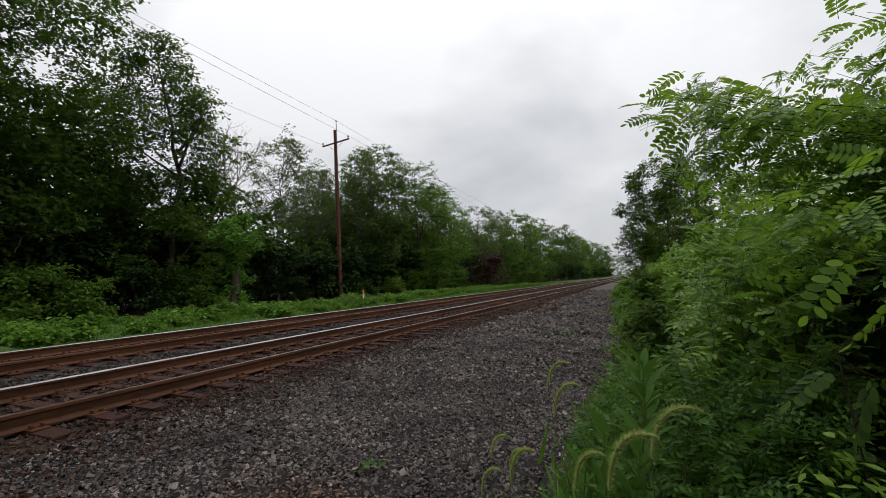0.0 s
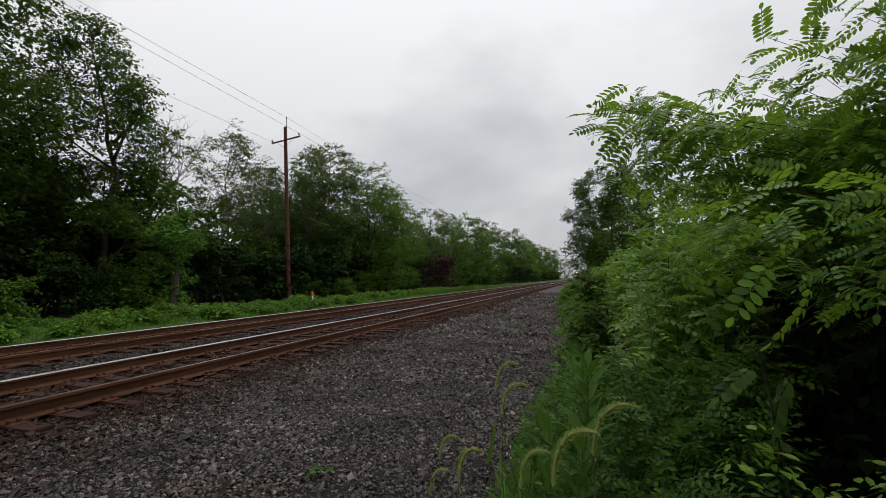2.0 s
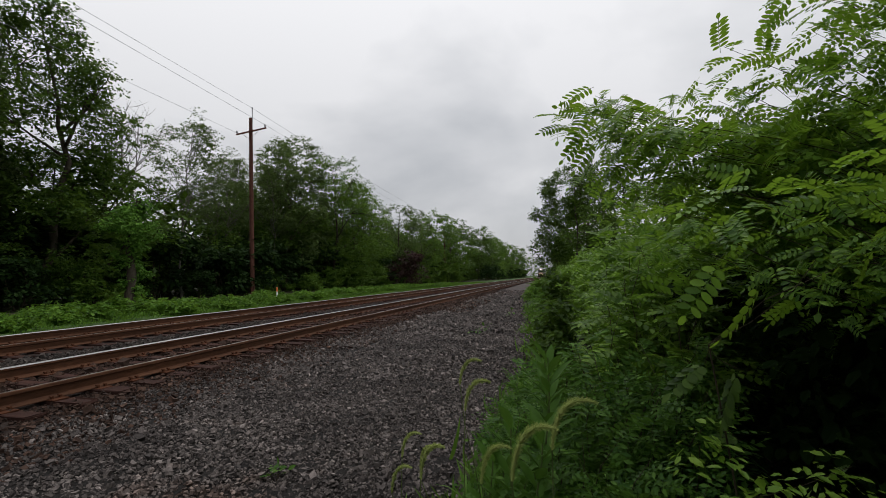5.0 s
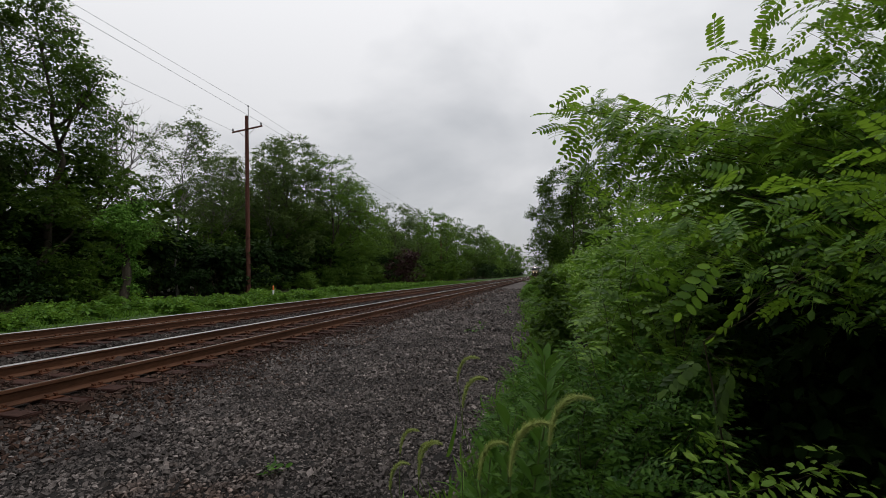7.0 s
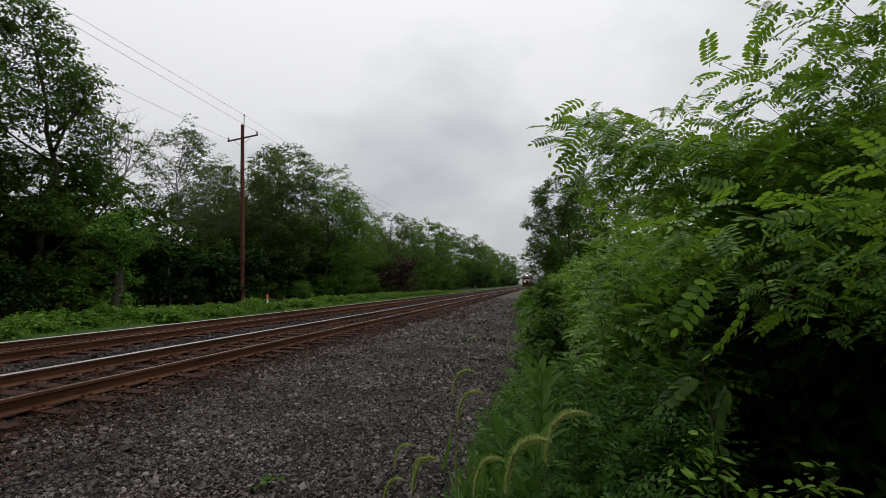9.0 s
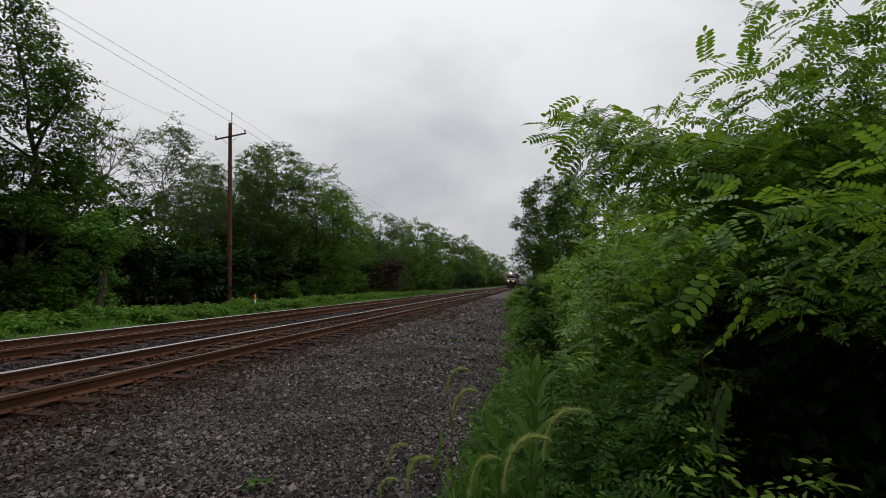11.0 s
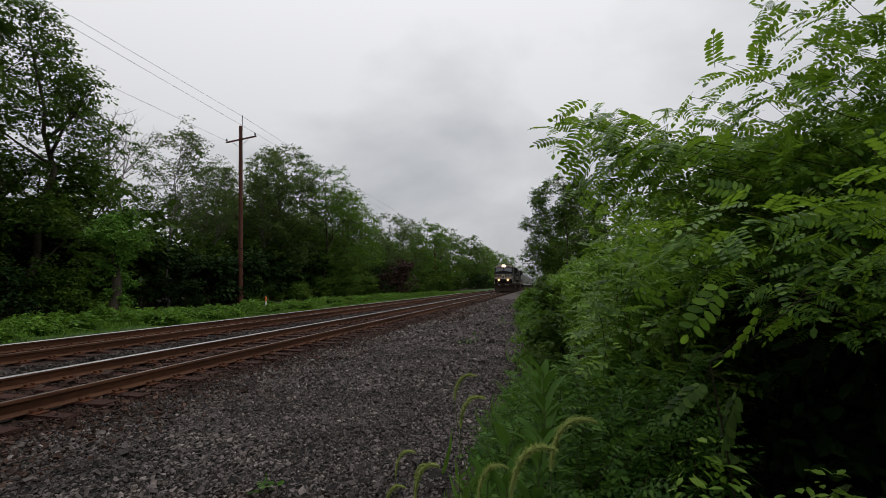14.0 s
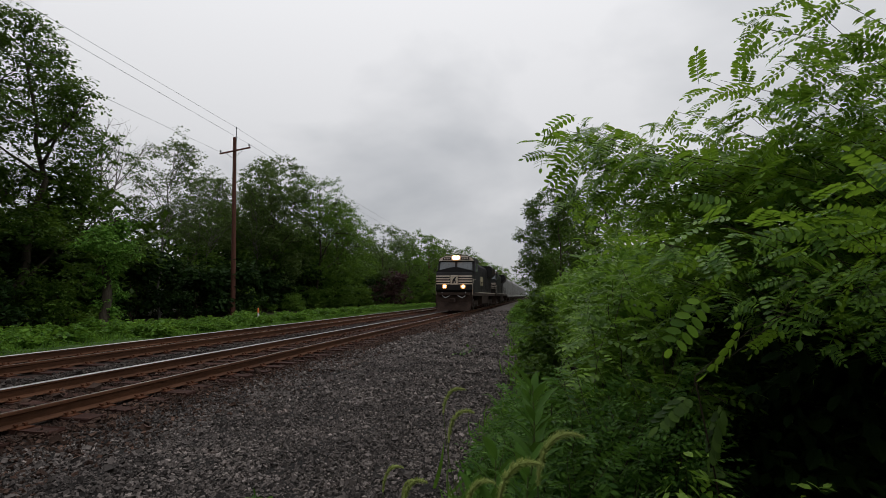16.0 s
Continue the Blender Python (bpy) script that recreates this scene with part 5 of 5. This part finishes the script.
def build_truck(parent, y, wheels, spacing):
    truck = part("truck", boxed(-1.18, -0.98, y - spacing * (wheels - 1) / 2 - 0.7, y + spacing * (wheels - 1) / 2 + 0.7, 0.45, 0.85, bevel=0.05), M_GRIME, parent)
    bm = boxed(0.98, 1.18, y - spacing * (wheels - 1) / 2 - 0.7, y + spacing * (wheels - 1) / 2 + 0.7, 0.45, 0.85, bevel=0.05)
    box(bm, -1.0, 1.0, y - 0.25, y + 0.25, 0.5, 0.95, bevel=0.03)
    part("truck_frame", bm, M_GRIME, truck)
    for k in range(wheels):
        yy = y + (k - (wheels - 1) / 2) * spacing
        bm = bmesh.new()
        for sx in (-1, 1):
            cylinder(bm, (sx * 0.70, yy, 0.5), (sx * 0.83, yy, 0.5), 0.5, 0.5, 24)
            cylinder(bm, (sx * 0.66, yy, 0.5), (sx * 0.70, yy, 0.5), 0.525, 0.525, 24)
            box(bm, sx * 1.05 - 0.16, sx * 1.05 + 0.16, yy - 0.18, yy + 0.18, 0.36, 0.66, bevel=0.03)
        cylinder(bm, (-0.8, yy, 0.5), (0.8, yy, 0.5), 0.09)
        part("wheelset", bm, M_WHEEL, truck)
    return truck


def build_locomotive(lit, label):
    """A six-axle road locomotive, its nose at y = 0, the rest behind it."""
    loco = empty("locomotive")
    tagged(loco, label, "locomotive", "locomotives of the train")
    part("frame", boxed(-1.50, 1.50, 0.7, 22.0, 1.25, 1.55, bevel=0.03), M_GRIME, loco)
    part("sill_stripe", boxed(-1.515, 1.515, 2.6, 21.9, 1.52, 1.60), M_STRIPE, loco, "narrow cream stripe along the walkway")
    part("nose", side_prism([(0.75, 1.55), (0.55, 1.75), (0.55, 2.9), (0.68, 3.18), (1.9, 3.5), (1.9, 1.55)], -1.5, 1.5), M_BLACK, loco)
    visor = prism([(-1.5, 3.08), (1.5, 3.08), (1.5, 3.30), (0.5, 3.56), (0.0, 3.64), (-0.5, 3.56), (-1.5, 3.30)], 0.74, 1.9)
    part("nose_top", visor, M_BLACK, loco, "black peaked top of the nose")
    cab = part("cab", side_prism([(1.45, 1.55), (1.45, 3.35), (1.75, 4.20), (2.0, 4.42), (4.4, 4.42), (4.4, 1.55)], -1.53, 1.53), M_BLACK, loco)
    roof = prism([(-1.55, 4.15), (1.55, 4.15), (1.35, 4.45), (0.85, 4.66), (-0.85, 4.66), (-1.35, 4.45)], 1.62, 4.5)
    part("cab_roof", roof, M_GRIME, cab, "dusty dark cab roof")
    front = prism([(-1.5, 4.18), (1.5, 4.18), (1.30, 4.44), (0.8, 4.62), (-0.8, 4.62), (-1.3, 4.44)], 1.56, 1.62)
    part("roof_front", front, M_STRIPE, cab, "cream band above the windshield")
    for sx in (-1, 1):
        bm = bmesh.new()
        c = [(sx * 0.10, 1.47, 3.50), (sx * 1.38, 1.47, 3.42), (sx * 1.33, 1.71, 4.10), (sx * 0.10, 1.71, 4.10)]
        outer = [bm.verts.new((x, y - 0.05, z)) for x, y, z in c]
        inner = [bm.verts.new((x, y + 0.02, z)) for x, y, z in c]
        bm.faces.new(outer)
        for k in range(4):
            bm.faces.new((outer[k], outer[(k + 1) % 4], inner[(k + 1) % 4], inner[k]))
        bmesh.ops.recalc_face_normals(bm, faces=bm.faces)
        part("windshield", bm, M_GLASS, cab, "grey-tinted windshield pane")
        part("side_window", boxed(sx * 1.535 - 0.02, sx * 1.535 + 0.02, 2.3, 3.6, 3.3, 4.0, bevel=0.01), M_GLASS, cab)
        nb = part("number_board", boxed(sx * 0.78 - 0.34, sx * 0.78 + 0.34, 1.46, 1.56, 4.26, 4.48, bevel=0.015), M_BLACK, cab, "dark number board with pale bars")
        for k in range(4):
            part("digit_bar", boxed(sx * 0.78 - 0.24 + k * 0.13, sx * 0.78 - 0.16 + k * 0.13, 1.452, 1.462, 4.30, 4.44), M_STRIPE, nb)
        bm = bmesh.new()
        cylinder(bm, (sx * 0.76, 0.60, 2.02), (sx * 0.76, 0.36, 2.02), 0.16, 0.17, 18)
        dl = part("ditch_light", bm, M_GRIME, loco)
        bm = bmesh.new()
        cylinder(bm, (sx * 0.76, 0.358, 2.02), (sx * 0.76, 0.345, 2.02), 0.13, 0.11, 18)
        part("lens", bm, M_DITCH if lit else M_GLASS, dl, "lit amber-white lens" if lit else "")
        # added ring; on the lit engine it glows as the lamp's halo
        bm = bmesh.new()
        cylinder(bm, (sx * 0.76, 0.42, 2.02), (sx * 0.76, 0.37, 2.02), 0.17, 0.20, 18)
        part("lens_ring", bm, M_HALO if lit else M_GRIME, dl, "amber glow ring added as the lamp halo" if lit else "")
        # handrails up the corner steps and along the walkway
        rod("grab_rail", [(sx * 1.5, 0.62, 1.2), (sx * 1.52, 0.6, 2.2), (sx * 1.52, 1.2, 2.65), (sx * 1.52, 2.4, 2.65)], 0.022, M_STRIPE, loco)
        for k in range(9):
            y = 5.0 + k * 2.0
            rod("stanchion", [(sx * 1.5, y, 1.55), (sx * 1.5, y, 2.55)], 0.016, M_GRIME, loco)
        rod("handrail", [(sx * 1.5, 4.6, 2.55), (sx * 1.5, 21.4, 2.55)], 0.016, M_GRIME, loco)
        bm = bmesh.new()
        for k in range(4):
            box(bm, sx * 1.5 - 0.22, sx * 1.5 + 0.06, 0.55, 1.1, 0.35 + k * 0.32, 0.39 + k * 0.32)
        part("step", bm, M_GRIME, loco)
    # cream bars across the nose, with a plain emblem panel between
    for k in range(4):
        z = 2.20 + k * 0.205
        for x0, x1 in ((-1.49, -0.36), (0.36, 1.49)):
            part("nose_bar", boxed(x0, x1, 0.535, 0.56, z, z + 0.105), M_STRIPE, loco, "cream painted bar")
    panel = part("emblem_panel", boxed(-0.30, 0.30, 0.53, 0.56, 2.18, 2.95), M_STRIPE, loco, "plain cream emblem panel")
    part("emblem", prism([(-0.20, 2.26), (-0.04, 2.30), (0.0, 2.48), (0.12, 2.28), (0.16, 2.32), (0.10, 2.62), (0.22, 2.86), (0.08, 2.78), (-0.10, 2.60)], 0.515, 0.531), M_BLACK, panel, "simple dark shape")
    bm = bmesh.new()
    for sx in (-0.14, 0.14):
        cylinder(bm, (sx, 1.56, 4.44), (sx, 1.40, 4.44), 0.17, 0.18, 18)
    hl = part("headlight", bm, M_GRIME, cab)
    for sx in (-0.14, 0.14):
        bm = bmesh.new()
        cylinder(bm, (sx, 1.398, 4.44), (sx, 1.385, 4.44), 0.17, 0.15, 18)
        part("lens", bm, M_LAMP if lit else M_GLASS, hl, "lit warm white lens" if lit else "")
        # same added halo ring for the headlight
        bm = bmesh.new()
        cylinder(bm, (sx, 1.45 + 0.01 * sx, 4.44), (sx, 1.41 + 0.01 * sx, 4.44), 0.185, 0.21, 18)
        part("lens_ring", bm, M_HALO if lit else M_GRIME, hl, "amber glow ring added as the lamp halo" if lit else "")
    part("hood", prism([(-0.95, 1.55), (0.95, 1.55), (0.95, 4.2), (0.75, 4.45), (-0.75, 4.45), (-0.95, 4.2)], 4.4, 17.2), M_BLACK, loco)
    rad = part("radiator", prism([(-1.0, 1.55), (1.0, 1.55), (1.0, 3.3), (1.52, 3.8), (1.52, 4.5), (1.35, 4.68), (-1.35, 4.68), (-1.52, 4.5), (-1.52, 3.8), (-1.0, 3.3)], 17.2, 21.6), M_BLACK, loco, "wide black radiator hood")
    for sx in (-1, 1):
        for k in range(7):
            part("louvre", boxed(sx * 1.53 - 0.015, sx * 1.53 + 0.015, 17.5, 21.3, 3.86 + k * 0.085, 3.90 + k * 0.085), M_GRIME, rad)
        for k in range(8):
            part("hood_door", boxed(sx * 0.96 - 0.014, sx * 0.96 + 0.014, 5.0 + k * 1.5, 6.35 + k * 1.5, 1.9, 3.9, bevel=0.008), M_BLACK, loco)
        part("inverter_cabinet", boxed(min(sx * 0.9, sx * 1.45), max(sx * 0.9, sx * 1.45), 4.45, 6.6, 1.6, 3.4, bevel=0.03), M_BLACK, loco)
        part("lettering_bar", boxed(sx * 0.985 - 0.006, sx * 0.985 + 0.006, 9.0, 12.6, 2.3, 3.2), M_YELLOW, loco, "large pale lettering as a plain bar")
    bm = boxed(-0.5, 0.5, 9.5, 11.5, 4.45, 4.68, bevel=0.04)
    cylinder(bm, (0, 8.4, 4.42), (0, 8.4, 4.66), 0.3)
    part("exhaust_stack", bm, M_GRIME, loco)
    bm = bmesh.new()
    for k, sx in enumerate((-0.2, 0.0, 0.2)):
        cylinder(bm, (sx, 3.2, 4.78), (sx, 2.85 - 0.06 * k, 4.78), 0.03, 0.07)
    box(bm, -0.3, 0.3, 3.1, 3.25, 4.64, 4.8)
    part("horn", bm, M_GRIME, loco)
    part("pilot", prism([(-1.5, 0.45), (-1.1, 0.12), (1.1, 0.12), (1.5, 0.45), (1.5, 1.30), (-1.5, 1.30)], 0.55, 0.75), M_GRIME, loco)
    plow = side_prism([(0.75, 0.10), (0.25, 0.10), (0.40, 0.45), (0.55, 0.75), (0.75, 0.75)], -1.35, 1.35)
    part("plow", plow, M_GRIME, loco, "dark snow plow")
    part("anticlimber", boxed(-1.3, 1.3, 0.3, 0.75, 1.32, 1.52, bevel=0.03), M_GRIME, loco)
    bm = boxed(-0.12, 0.12, -0.15, 0.6, 0.78, 1.0, bevel=0.03)
    box(bm, -0.2, 0.2, -0.38, -0.1, 0.74, 1.06, bevel=0.05)
    part("coupler", bm, M_GRIME, loco)
    for sx in (-1, 1):
        rod("hose", [(sx * x, 0.40, z) for x, z in [(0.10, 1.48), (0.22, 1.40), (0.45, 1.22), (0.70, 1.12), (0.92, 1.28), (0.97, 1.58)]], 0.035, M_HOSE, loco, "pale looped hose")
    part("fuel_tank", prism([(-1.4, 0.55), (-1.1, 0.35), (1.1, 0.35), (1.4, 0.55), (1.45, 1.25), (-1.45, 1.25)], 8.2, 14.0), M_GRIME, loco)
    build_truck(loco, 4.2, 3, 1.85)
    build_truck(loco, 18.0, 3, 1.85)
    part("end_plate", boxed(-1.5, 1.5, 21.9, 22.1, 0.5, 1.55, bevel=0.02), M_GRIME, loco)
    return loco


def build_hopper():
    """A covered hopper car, near end at y = 0."""
    car = empty("hopper_car")
    tagged(car, "pale grey covered hopper freight car", "freight car", "cars of the train")
    body = part("body", prism([(-1.35, 1.15), (1.35, 1.15), (1.58, 1.6), (1.60, 3.9), (1.35, 4.35), (0.6, 4.6), (-0.6, 4.6), (-1.35, 4.35), (-1.60, 3.9), (-1.58, 1.6)], 1.6, 16.6), M_CAR, car)
    for sx in (-1, 1):
        for k in range(9):
            part("rib", boxed(sx * 1.62 - 0.03, sx * 1.62 + 0.03, 2.2 + k * 1.7, 2.32 + k * 1.7, 1.5, 3.95), M_CAR, body)
        part("side_sill", boxed(min(sx * 1.45, sx * 1.62), max(sx * 1.45, sx * 1.62), 0.8, 17.4, 1.1, 1.35, bevel=0.02), M_CAR, car)
        rod("ladder", [(sx * 1.55, 0.95, 0.8), (sx * 1.55, 0.95, 4.3)], 0.02, M_CAR, car)
        rod("ladder", [(sx * 1.15, 0.9, 0.8), (sx * 1.15, 0.9, 4.3)], 0.02, M_CAR, car)
    part("end_frame", boxed(-1.5, 1.5, 0.8, 1.0, 0.95, 1.35, bevel=0.02), M_GRIME, car)
    part("slope_sheet", side_prism([(1.62, 1.9), (1.62, 4.3), (1.2, 4.3), (1.0, 1.4), (2.4, 1.2)], -1.4, 1.4), M_CAR, car)
    for k in range(3):
        part("hopper_outlet", side_prism([(3.4 + k * 4.4, 1.2), (4.4 + k * 4.4, 0.45), (5.0 + k * 4.4, 0.45), (6.0 + k * 4.4, 1.2)], -1.2, 1.2), M_GRIME, car)
    part("roof_walk", boxed(-0.35, 0.35, 1.5, 16.7, 4.62, 4.68), M_GRIME, car)
    build_truck(car, 2.6, 2, 1.75)
    build_truck(car, 15.6, 2, 1.75)
    bm = boxed(-0.12, 0.12, -0.1, 0.9, 0.78, 1.0, bevel=0.03)
    part("coupler", bm, M_GRIME, car)
    return car


LEAD = build_locomotive(True, "black lead locomotive with cream nose bars and lit lamps")
SECOND = build_locomotive(False, "black trailing locomotive with cream nose bars")
CARS = [build_hopper()]
for _ in range(7):
    CARS.append(copy_thing(CARS[0], pose(0, 0, 0)))


def motions():
    """The train comes steadily down the near track towards the eye."""
    speed, last = 21.57, 37.3
    times = [k * 0.5 for k in range(33)]
    offset = 0.0
    for thing, length in [(LEAD, 22.6), (SECOND, 22.6)] + [(c, 18.3) for c in CARS]:
        walk(thing, [(t, pose(0, last + offset + speed * (16.0 - t), 0)) for t in times])
        offset += length


motions()
